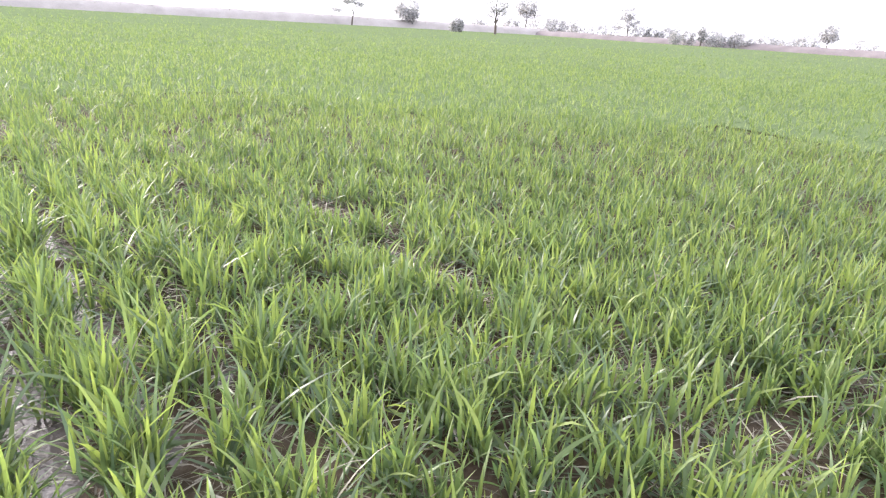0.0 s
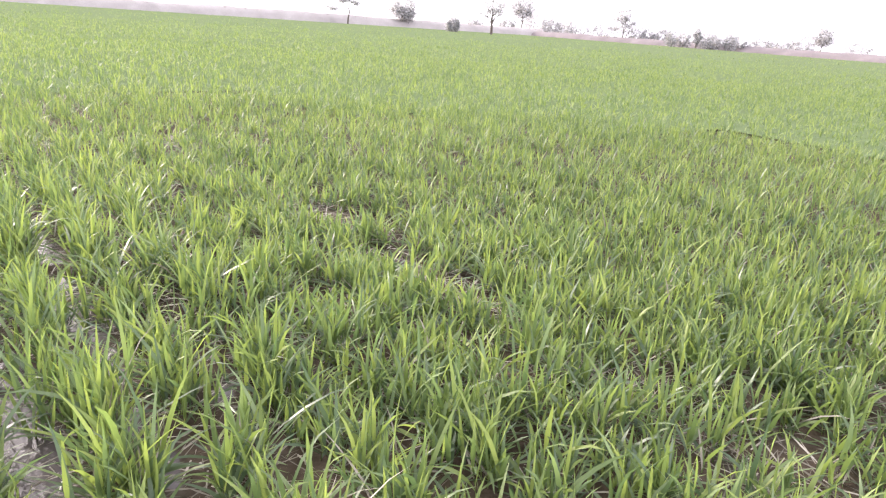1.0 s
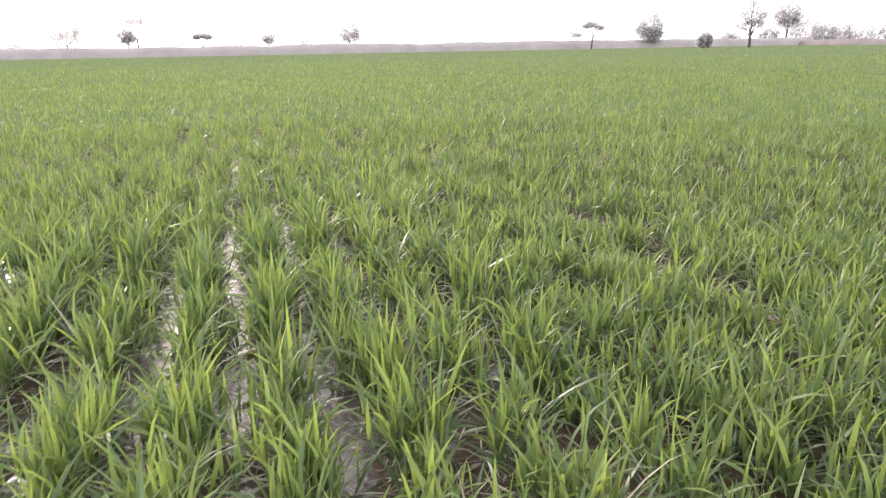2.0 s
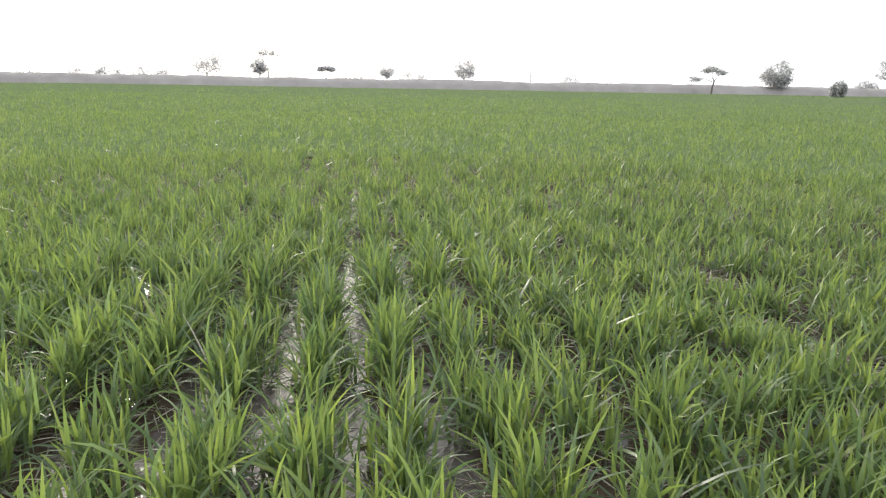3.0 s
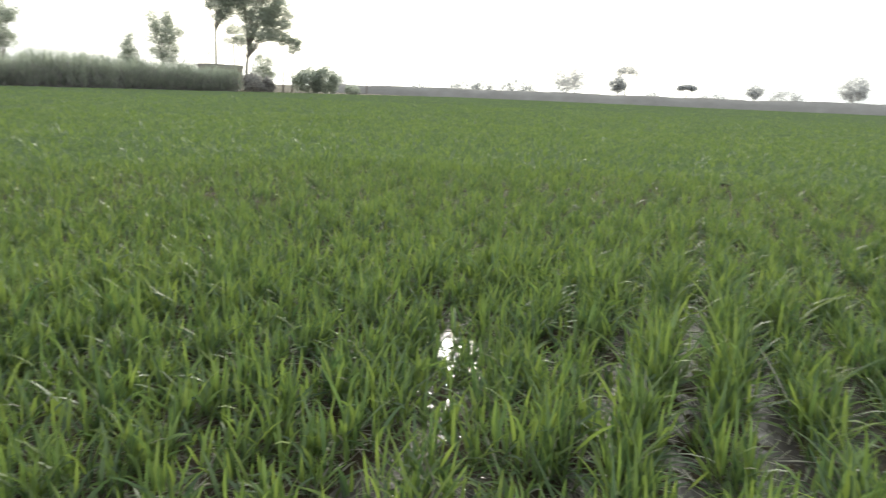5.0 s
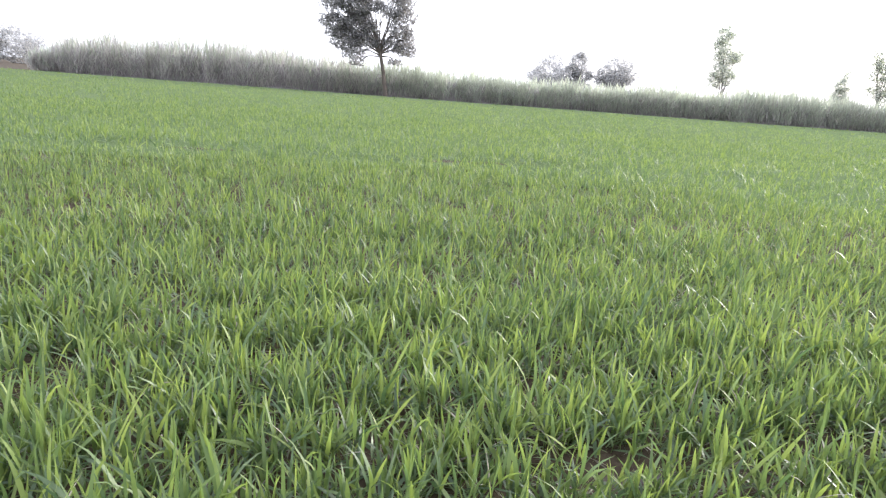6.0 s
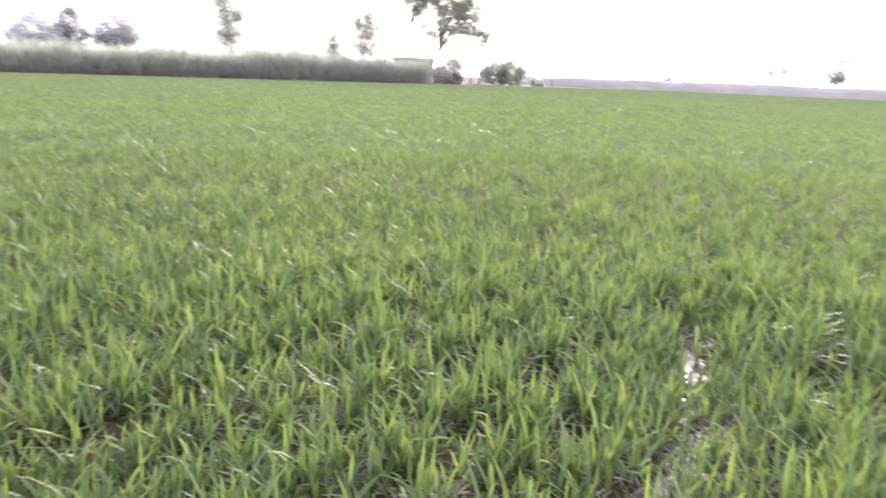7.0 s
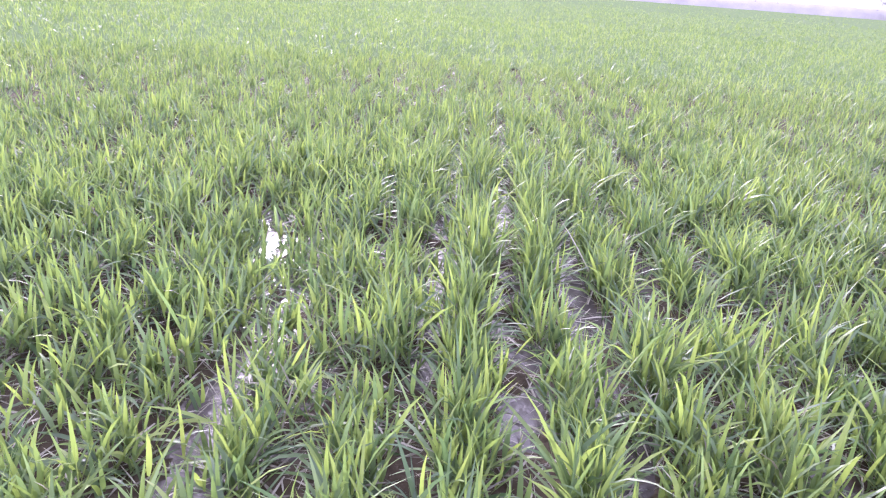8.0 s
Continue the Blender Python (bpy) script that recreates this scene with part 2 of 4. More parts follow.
def blades(root, az, tilt, bend, length, width, segs, twist=0.0):
    """Long leaves as tapered strips that rise from their roots and bow over. All arguments but segs are arrays, one value a leaf."""
    n = len(root)
    pos, ang = root.copy(), tilt.copy()
    out_dir = np.stack([np.cos(az), np.sin(az), 0 * az], 1)
    side0 = np.stack([-np.sin(az), np.cos(az), 0 * az], 1)
    up = np.array([0, 0, 1.0])
    vs = []
    for k in range(segs + 1):
        s = k / segs
        d = out_dir * np.sin(ang)[:, None] + up * np.cos(ang)[:, None]
        nor = out_dir * np.cos(ang)[:, None] - up * np.sin(ang)[:, None]
        tw = twist * s
        side = side0 * np.cos(tw)[:, None] + nor * np.sin(tw)[:, None] if np.ndim(twist) else side0
        if k < segs:
            w = (width * (1 - s ** 2.6) * (0.6 + 0.4 * min(1, s * 4)))[:, None] / 2
            vs += [pos - side * w, pos + side * w]
        else:
            vs += [pos]
        pos = pos + d * (length / segs)[:, None]
        ang = ang + bend * (0.5 + s) / segs
    v = np.stack(vs, 1).reshape(-1, 3)
    m = 2 * segs + 1
    base = (np.arange(n) * m)[:, None]
    quads = np.concatenate([base + np.array([[2 * k, 2 * k + 1, 2 * k + 3, 2 * k + 2]]) for k in range(segs - 1)]) if segs > 1 else None
    tris = base + np.array([[2 * segs - 2, 2 * segs - 1, 2 * segs]])
    return v, quads, tris


def lumps(x, y, scale, seed):
    """Smooth value noise from -1 to 1 over arrays."""
    x, y = np.asarray(x) / scale + seed * 17.3, np.asarray(y) / scale + seed * 9.7
    xi, yi = np.floor(x), np.floor(y)
    fx, fy = x - xi, y - yi
    fx, fy = fx * fx * (3 - 2 * fx), fy * fy * (3 - 2 * fy)

    def h(a, b):
        s = np.sin(a * 127.1 + b * 311.7 + seed * 74.7) * 43758.5453
        return (s - np.floor(s)) * 2 - 1
    return (h(xi, yi) * (1 - fx) + h(xi + 1, yi) * fx) * (1 - fy) + (h(xi, yi + 1) * (1 - fx) + h(xi + 1, yi + 1) * fx) * fy


PACE = 0.72   # distances and heights of far things were paced out
EYE = 0.936


def polar(az, d):
    """The place at that bearing (degrees to the left of +y) and distance in paces."""
    d = d * PACE
    return -math.sin(radians(az)) * d, math.cos(radians(az)) * d


# ---- the field's plan ----
ROW0, ROW = 0.058, 0.23            # drill rows run along y
FIELD_Y, FIELD_X = 97.0, 95.0   # far edges
CANE_AZ, CANE_D = 80.0, 52.5      # the sugarcane's front
BUND_X = -8.9
# wet hollows: x, y, half width, half length, depth
WET = [(-0.83, 1.9, 0.12, 0.5, 0.06), (-1.02, 2.35, 0.11, 0.36, 0.066), (-0.72, 1.5, 0.09, 0.35, 0.05), (-0.74, 2.95, 0.12, 0.42, 0.055), (-0.81, 3.7, 0.1, 0.4, 0.05),
       (-0.7, 1.03, 0.15, 0.26, 0.06), (-0.285, 2.1, 0.107, 0.662, 0.06), (-0.29, 3.2, 0.107, 0.55, 0.057), (-0.057, 1.65, 0.1, 0.36, 0.057), (-0.058, 3.0, 0.098, 0.414, 0.049),
       (0.173, 2.25, 0.098, 0.58, 0.053), (0.403, 2.1, 0.107, 0.662, 0.058), (0.403, 3.6, 0.107, 0.662, 0.055), (0.634, 1.65, 0.11, 0.373, 0.063),
       (0.625, 2.7, 0.107, 0.8, 0.058), (0.61, 4.2, 0.107, 0.9, 0.055), (0.86, 1.6, 0.107, 0.414, 0.057), (0.835, 2.9, 0.1, 0.9, 0.056),
       (0.21, 1.17, 0.08, 0.22, 0.05), (-0.03, 1.2, 0.08, 0.16, 0.05), (-0.143, 2.5, 0.1, 0.3, 0.05), (1.08, 2.3, 0.098, 0.58, 0.051), (2.28, 2.15, 0.09, 0.2, 0.045)]
WATER_Z = 0.0135   # how far the standing water lies below the mean ground
# small open pools
POOLS = [(-1.04, 2.33, 0.0644, 0.117), (-0.875, 2.0, 0.0828, 0.18), (-0.68, 1.9, 0.0552, 0.108), (-0.74, 1.06, 0.092, 0.117), (0.615, 1.66, 0.1, 0.13), (0.43, 1.66, 0.0782, 0.09), (0.86, 1.54, 0.0644, 0.126),
         (0.42, 2.26, 0.0552, 0.117), (-0.285, 2.0, 0.0598, 0.144), (-0.28, 2.42, 0.0506, 0.162), (-0.3, 3.2, 0.0552, 0.226), (-0.056, 1.61, 0.0552, 0.09), (0.82, 3.6, 0.0552, 0.27), (0.6, 2.4, 0.0506, 0.226),
         (0.79, 2.45, 0.046, 0.18), (0.6, 2.75, 0.046, 0.18), (0.59, 3.3, 0.0506, 0.27), (-0.75, 2.95, 0.0552, 0.18), (0.37, 2.09, 0.046, 0.134), (0.15, 2.25, 0.046, 0.108), (-0.82, 3.68, 0.0552, 0.18), (0.4, 2.31, 0.05, 0.1), (0.59, 2.3, 0.06, 0.12), (0.17, 1.64, 0.1, 0.15), (-0.14, 2.5, 0.05, 0.1)]
# thin or bare places in the crop: x, y, half width, half length
BARE = [(-0.3, 1.05, 0.0659, 0.202), (-0.72, 1.05, 0.101, 0.192), (-1.04, 2.33, 0.058, 0.11), (-0.875, 2.0, 0.055, 0.11), (-0.68, 1.9, 0.0465, 0.115), (-0.285, 2.05, 0.042, 0.2), (-0.29, 3.1, 0.0461, 0.336),
        (-0.056, 1.6, 0.0581, 0.192), (-0.03, 1.2, 0.0542, 0.134), (0.22, 1.14, 0.0542, 0.115), (0.4, 2.15, 0.04, 0.2), (0.405, 1.64, 0.12, 0.19), (0.615, 1.67, 0.115, 0.18), (0.62, 2.4, 0.04, 0.2),
        (0.85, 1.58, 0.1, 0.19), (0.81, 2.5, 0.0494, 0.235), (0.83, 3.6, 0.0527, 0.235), (1.08, 2.2, 0.0395, 0.202), (0.61, 4.8, 0.0395, 0.403),
        (2.23, 0.45, 0.1, 0.22), (2.22, 0.88, 0.08, 0.12), (2.29, 1.62, 0.13, 0.17), (2.26, 2.15, 0.14, 0.18), (2.31, 2.68, 0.13, 0.16), (1.25, 1.3, 0.1, 0.1), (1.31, 1.09, 0.09, 0.08),
        (-1.18, 1.13, 0.0775, 0.0864), (-1.03, 0.86, 0.0775, 0.0768), (-3.12, 3.97, 0.14, 0.2), (-8.3, 0.7, 0.1, 0.13), (-8.4, 1.22, 0.08, 0.1),
        (-8.35, 1.8, 0.1, 0.12), (-8.7, 2.6, 0.1, 0.14), (-8.8, -2.3, 0.13, 0.2), (-9.1, -1.1, 0.13, 0.2),
        (0.6, 2.3, 0.062, 0.12), (0.4, 2.25, 0.058, 0.12), (0.165, 1.64, 0.115, 0.19), (-0.15, 2.52, 0.055, 0.13), (0.37, 2.9, 0.055, 0.16), (-0.8, 1.24, 0.07, 0.1)]


def wetness(x, y):
    d = np.zeros(np.shape(x))
    for cx, cy, rx, ry, depth in WET:
        d = np.maximum(d, depth * np.exp(-(((x - cx) / rx) ** 2 + ((y - cy) / ry) ** 2) ** 2))
    d = d * np.clip(0.62 + 0.85 * lumps(x, y, 0.13, 31), 0.12, 1)
    for cx, cy, rx, ry in POOLS:
        d = np.maximum(d, 0.06 * np.exp(-(((x - cx) / rx) ** 2 + ((y - cy) / ry) ** 2) ** 2))
    return d


def ground_z(x, y):
    x, y = np.asarray(x, float), np.asarray(y, float)
    near = np.exp(-((x / 16) ** 2 + (y / 16) ** 2))
    wet = wetness(x, y)
    z = 0.009 * np.cos((x - ROW0) / ROW * 2 * np.pi) * near
    z = z + near * (0.008 * lumps(x, y, 0.4, 1) + (0.007 + 0.3 * wet) * lumps(x, y, 0.12, 2) + (0.005 + 0.75 * wet) * lumps(x, y, 0.05, 3) + 0.55 * wet * lumps(x, y, 0.028, 33))
    z = z - 0.82 * wet
    z = z + 0.03 * np.clip(0.35 + 1.2 * lumps(y, y * 0, 1.1, 15), 0, 1) * np.exp(-((x - BUND_X - 0.12 * lumps(y, y * 0, 2.0, 4)) / 0.2) ** 2) * np.clip((14 - np.abs(y)) / 6, 0, 1)
    return z


def grid_mesh(name, xs, ys, zf, mat):
    gx, gy = np.meshgrid(xs, ys)
    v = np.stack([gx.ravel(), gy.ravel(), zf(gx, gy).ravel()], 1)
    nx, ny = len(xs), len(ys)
    i = (np.arange(ny - 1)[:, None] * nx + np.arange(nx - 1)[None, :]).ravel()
    return np_mesh(name, v, np.stack([i, i + 1, i + 1 + nx, i + nx], 1), None, mat)


def spread(lo, hi, step, reach, extra=()):
    inner = np.arange(lo, hi + step / 2, step)
    grow, s, p = [], step, 0.0
    while p < reach:
        s *= 1.22
        p += s
        grow.append(p)
    g = np.array(grow)
    return np.unique(np.concatenate([lo - g[::-1], inner, hi + g, np.array(extra)]))


ground = new("ground", grid_mesh("ground", spread(-1.5, 2.45, 0.018, 2600, np.arange(BUND_X - 0.8, BUND_X + 0.85, 0.1)), spread(0.6, 4.6, 0.018, 2600), ground_z, M_SOIL))
tagged(ground, "damp brown loam soil between the drill rows, muddy in hollows", "soil", "", "structure")

# standing irrigation water in the hollows
wx, wy = np.arange(-2.2, 1.5, 0.4), np.arange(0.6, 5.5, 0.4)
water = new("water", grid_mesh("water", wx, wy, lambda x, y: 0 * x - WATER_Z, M_WATER))
tagged(water, "shallow muddy irrigation water standing between wheat rows", "puddle", "", "structure")


# ---- wheat ----
def bare(x, y):
    k = np.ones(np.shape(x))
    for cx, cy, rx, ry in BARE:
        k = np.minimum(k, np.clip((((x - cx) / rx) ** 2 + ((y - cy) / ry) ** 2 - 0.6) / 0.6, 0, 1))
    return k


def in_field(x, y):
    front = -math.sin(radians(CANE_AZ)) * x + math.cos(radians(CANE_AZ)) * y
    return (y < FIELD_Y - 2) & (x < FIELD_X - 2) & (front < CANE_D - 1.0) & (y > -60)


def seen_side(x, y, lo=-80, hi=118):
    az = np.degrees(np.arctan2(-(x - 0.2), y + 0.6))
    return (az > lo) & (az < hi)


def row_plants(r0, r1, step, rear=False):
    """Places of tillering plants along the drill rows between two distances. The rows are plain in the wet strip, and merge elsewhere."""
    ks = np.arange(-int(r1 / ROW) - 2, int(r1 / ROW) + 3)
    ys = np.arange(-r1, r1, step)
    x, y = np.meshgrid(ROW0 + ks * ROW, ys)
    x, y = x.ravel(), y.ravel()
    strip = np.exp(-((x - 0.55) / 1.2) ** 4) * np.clip((5.5 - y) / 2.5, 0, 1)
    x = x + 0.02 * lumps(y, x * 3, 0.9, 5)
    x = x + rng.normal(0, 1, len(x)) * (0.055 - 0.028 * strip)
    y = y + rng.normal(0, step * 0.35, len(y))
    r = np.hypot(x - 0.15, y)
    clump = lumps(x * 3, y, 0.2, 6) * 0.7 + lumps(x * 2, y, 0.45, 7) * 0.45
    keep = (r >= r0) & (r < r1) & in_field(x, y) & (rng.random(len(x)) < np.clip(1.0 - 0.13 * strip + (0.06 + 0.7 * strip) * clump, 0.1, 1)) & (rng.random(len(x)) < bare(x, y))
    keep &= (seen_side(x, y) != rear)
    keep &= ~((np.abs(x - BUND_X - 0.12 * lumps(y, y * 0, 2.0, 4)) < 0.34 * lumps(y, y * 0, 1.3, 14) - 0.1) & (rng.random(len(x)) < 0.6) & (y < 9))
    return x[keep], y[keep]


def ridge_growth(x, y):
    """Taller wheat behind the old bund, stunted wheat before it."""
    d = x - BUND_X - 0.3 * lumps(y, y * 0, 2.0, 4)
    k = np.clip(0.5 + 0.9 * lumps(y, y * 0, 1.6, 14), 0, 1)
    return 1 + k * (0.85 * np.exp(-((d + 0.5) / 0.45) ** 2) - 0.15 * np.exp(-((d - 0.55) / 0.4) ** 2))


def crop(x, y, tillers, leaves, segs, wide=1.0, size=1.0, flat=0.0):
    """Wheat plants: each a tuft of tillers, each tiller a short stem with leaves set to alternate sides, the lowest oldest.
    Returns the fresh leaves and stems, the older leaves and the withered ones. flat: how much the leaves lie over."""
    n = len(x)
    strip = np.exp(-((x - 0.55) / 1.2) ** 4) * np.clip((5.5 - y) / 2.5, 0, 1)
    vigour = ridge_growth(x, y) * (1.0 + 0.12 * lumps(x, y, 1.2, 8) + 0.1 * lumps(x, y, 5.0, 10) + (0.08 + 0.12 * strip) * lumps(x * 3, y, 0.2, 6)) * rng.uniform(0.72, 1.2, n) * size * (0.77 + 0.13 * strip)
    count = n * tillers
    vg, st = np.repeat(vigour, tillers) * rng.uniform(0.75, 1.12, count), np.repeat(strip, tillers)
    off = rng.normal(0, 1, (count, 2)) * np.stack([0.031 - 0.008 * st, 0.031 + 0.002 * st], 1)
    foot = np.stack([np.repeat(x, tillers) + off[:, 0], np.repeat(y, tillers) + off[:, 1], np.zeros(count)], 1)
    foot[:, 2] = ground_z(foot[:, 0], foot[:, 1]) - 0.004
    lean_az = np.arctan2(off[:, 1], off[:, 0]) + rng.normal(0, 0.7, count)
    lean = np.abs(rng.normal(0.05, 0.17, count)) + 5.2 * np.hypot(off[:, 0], off[:, 1])
    axis = np.stack([np.cos(lean_az) * np.sin(lean), np.sin(lean_az) * np.sin(lean), np.cos(lean)], 1)
    stem = rng.uniform(0.05, 0.105, count) * vg
    around = rng.uniform(0, 6.283, count)
    fresh, older, dead = [], [], []
    if segs > 2:
        fresh.append(blades(foot, lean_az, lean, 0 * lean, stem * 1.3, np.full(count, 0.0055) * wide, 1))
    for j in range(leaves):
        age = leaves - 1 - j
        root = foot + axis * (stem * (1 - 0.24 * age))[:, None]
        az = around + math.pi * j + rng.normal(0, 0.4, count)
        lo, hi, b0, b1, l0, l1 = ((0.0, 0.26, 0.0, 0.7, 0.085, 0.165), (0.16, 0.6, 0.2, 1.5, 0.12, 0.21), (0.4, 0.95, 0.3, 1.7, 0.11, 0.2), (0.75, 1.35, 0.1, 1.2, 0.08, 0.17))[min(age, 3)]
        tilt, bend = rng.uniform(lo, hi, count) * (1 - 0.1 * st) + (flat + 0.05) * (1 - st) * (0.3 + age) / 1.3, rng.uniform(b0, b1, count)
        # a leaf of a leaning tiller leans with it
        tilt = tilt + lean * np.cos(az - lean_az) * 0.8
        length = rng.uniform(l0, l1, count) * vg * (1 + (0.0, 0.12, 0.2, 0.1)[min(age, 3)] * st)
        width = rng.uniform(0.007, 0.0125, count) * wide * (1.0, 1.06, 1.0, 0.86)[min(age, 3)]
        turn = rng.normal(0, 1.0, count)
        old = rng.random(count) < (0.06, 0.3, 0.75, 1.0)[min(age, 3)]
        gone = old & (rng.random(count) < (0.0, 0.02, 0.08, 0.34)[min(age, 3)])
        for k, pile in ((~old, fresh), (old & ~gone, older), (gone, dead)):
            if k.any():
                pile.append(blades(root[k], az[k], tilt[k], bend[k], length[k], width[k] * (0.6 if pile is dead else 1.0), segs, turn[k]))
    return [joined(pile) if pile else None for pile in (fresh, older, dead)]


bands = [crop(*row_plants(0.25, 3.4, 0.045), 10, 4, 4), crop(*row_plants(3.4, 5.0, 0.054), 8, 4, 3, 0.95, 0.92), crop(*row_plants(5.0, 8.0, 0.066), 7, 3, 2, 0.98, 0.92, 0.1),
         crop(*row_plants(8.0, 19.0, 0.125), 4, 3, 2, 1.26, 0.92, 0.32), crop(*row_plants(0.4, 7.8, 0.072, True), 8, 3, 1, 2.3)]


def far_tufts(r0, r1, count, tillers, wide, size, rear=False):
    r = np.sqrt(rng.uniform(r0 ** 1.2, r1 ** 1.2, count) ** (2 / 1.2))
    a = radians(1) * (rng.uniform(118, 280, count) if rear else rng.uniform(-80, 118, count))
    x, y = -np.sin(a) * r, np.cos(a) * r
    k = in_field(x, y)
    return crop(x[k], y[k], tillers, 3, 1, wide, size, 0.25)


bands += [far_tufts(19, 43, 36000, 3, 2.4, 1.0), far_tufts(43, 135, 34000, 2, 7.4, 1.1), far_tufts(7.5, 43, 6000, 2, 4.6, 1.0, True)]
wheat = new("wheat_crop", np_mesh("wheat_crop", *joined([b[0] for b in bands]), M_WHEAT))
tagged(wheat, "young green wheat crop in drilled rows, knee-low and backlit", "wheat", "", "stuff")
child("older_leaves", np_mesh("older_leaves", *joined([b[1] for b in bands]), M_OLDLEAF), wheat, "duller arching older leaves")
child("withered_leaves", np_mesh("withered_leaves", *joined([b[2] for b in bands[:3]]), M_STRAW), wheat, "withered grey-brown bottom leaves")


def haze_sheen(m):
    """A pale sheen on leaves seen at a slant, in place of haze over the far crop."""
    p = m.node_tree.nodes["Principled BSDF"]
    p.inputs["Sheen Weight"].default_value, p.inputs["Sheen Roughness"].default_value = 0.03, 0.4


haze_sheen(M_CANOPY)


def canopy_mesh(r0):
    """The closed lower storey of the crop, beyond the stretch where single plants show."""
    xs, ys = np.arange(-60, FIELD_X - 2, 1.0), np.arange(-60, FIELD_Y - 2, 1.0)
    gx, gy = np.meshgrid(xs, ys)
    # raised with distance, so that the sheen put in for haze shows among blades
    v = np.stack([gx.ravel(), gy.ravel(), (0.05 * np.clip((np.hypot(gx, gy) - r0 + 2) / 4, -0.2, 1) + 0.06 * np.clip((np.hypot(gx, gy) - 22) / 40, 0, 1) - 0.01 + 0.012 * lumps(gx, gy, 1.7, 11)).ravel()], 1)
    nx, ny = len(xs), len(ys)
    i = (np.arange(ny - 1)[:, None] * nx + np.arange(nx - 1)[None, :]).ravel()
    q = np.stack([i, i + 1, i + 1 + nx, i + nx], 1)
    ok = (in_field(v[:, 0], v[:, 1]) & (np.hypot(v[:, 0], v[:, 1]) > r0 + 1.5 * lumps(v[:, 0], v[:, 1], 1.6, 12)))[q].all(1)
    return np_mesh("lower_leaves", v, q[ok], None, M_CANOPY)


child("lower_leaves", canopy_mesh(7.5), wheat, "dense green lower leaves of the far crop")

# dead leaves and straw lying on the mud
n = 20000
lx, ly = rng.uniform(-1.9, 3.4, n), rng.uniform(0.3, 5.2, n)
k = rng.random(n)
lx = np.where(k < 0.1, 2.27 + rng.normal(0, 0.08, n), np.where(k < 0.65, rng.uniform(-1.5, 1.4, n), lx))
sunk = (ground_z(lx, ly) < -WATER_Z) & (rng.random(n) < 0.45)
lx, ly = lx[~sunk], ly[~sunk]
n = len(lx)
lz = np.maximum(ground_z(lx, ly), -WATER_Z) + rng.uniform(0.003, 0.02, n)
straw = blades(np.stack([lx, ly, lz], 1), rng.uniform(0, 6.3, n), rng.uniform(1.2, 1.62, n), rng.uniform(-0.2, 0.45, n),
               rng.uniform(0.03, 0.13, n), rng.uniform(0.002, 0.0075, n), 2, rng.normal(0, 1.2, n))
litter = new("dead_leaf_litter", np_mesh("dead_leaf_litter", *straw, M_STRAW))
tagged(litter, "pale withered leaves and straw lying on the wet mud", "litter", "", "stuff")


# ---- the bank along the far edges of the field ----
def bank(name, p0, p1, height, width, label, mat):
    p0, p1 = Vector((*p0, 0)), Vector((*p1, 0))
    along = (p1 - p0).normalized()
    across = Vector((along.y, -along.x, 0))
    nl = int((p1 - p0).length / 1.2)
    prof = [(-0.5, -0.1), (-0.42, 0.18), (-0.3, 0.62), (-0.17, 0.92), (0, 1.0), (0.2, 0.96), (0.4, 0.5), (0.5, -0.1)]
    v = []
    for i in range(nl + 1):
        c = p0 + along * (i * (p1 - p0).length / nl)
        for u, w in prof:
            q = c + across * (u * width)
            k = 1 + 0.16 * noise.noise(Vector((q.x * 0.12, q.y * 0.12, w))) + 0.1 * noise.noise(Vector((q.x * 0.6, q.y * 0.6, w * 3)))
            v.append((q.x, q.y, w * height * k))
    m = len(prof)
    quads = [(i * m + j, i * m + j + 1, (i + 1) * m + j + 1, (i + 1) * m + j) for i in range(nl) for j in range(m - 1)]
    ob = new(name, np_mesh(name, np.array(v), quads, None, mat))
    tagged(ob, label, "bank", "", "structure")
    cnt = nl * 9
    s = rng.random(cnt)
    u = rng.uniform(-0.42, 0.3, cnt)
    base = np.array(p0)[None] + np.array(p1 - p0)[None] * s[:, None] + np.array(across)[None] * (u * width)[:, None]
    base[:, 2] = np.interp(u, [a for a, b in prof], [b for a, b in prof]) * height * 0.95
    g = blades(base, rng.uniform(0, 6.3, cnt), rng.uniform(0, 0.5, cnt), rng.uniform(0.1, 0.9, cnt), rng.uniform(0.12, 0.4, cnt), rng.uniform(0.05, 0.14, cnt), 2)
    child("dry_grass", np_mesh("dry_grass", *g, M_STRAW), ob, "straw-coloured dry grass")["kind"] = "stuff"
    return ob


bank("bank", (-61, FIELD_Y + 2), (FIELD_X + 6, FIELD_Y + 2), 1.4, 5.0, "long low earth bank with dry grass at the field's edge", M_BANK)
bank("bank", (FIELD_X + 4, FIELD_Y), (FIELD_X + 4, -40), 0.95, 5.0, "low weedy earth bank along the far side of the field", M_WEEDBANK)


# ---- trees ----
def tube(pts, radii, sides=7):
    """A tapered tube through points."""
    vs, qs = [], []
    for i, p in enumerate(pts):
        a = pts[max(0, i - 1)]
        b = pts[min(len(pts) - 1, i + 1)]
        d = (Vector(b) - Vector(a)).normalized()
        e = d.cross(Vector((0.3, 1, 0.1))).normalized()
        f = d.cross(e)
        for k in range(sides):
            t = 2 * math.pi * k / sides
            vs.append(Vector(p) + (e * math.cos(t) + f * math.sin(t)) * radii[i])
    for i in range(len(pts) - 1):
        for k in range(sides):
            k2 = (k + 1) % sides
            qs.append((i * sides + k, i * sides + k2, (i + 1) * sides + k2, (i + 1) * sides + k))
    return np.array(vs), np.array(qs), None


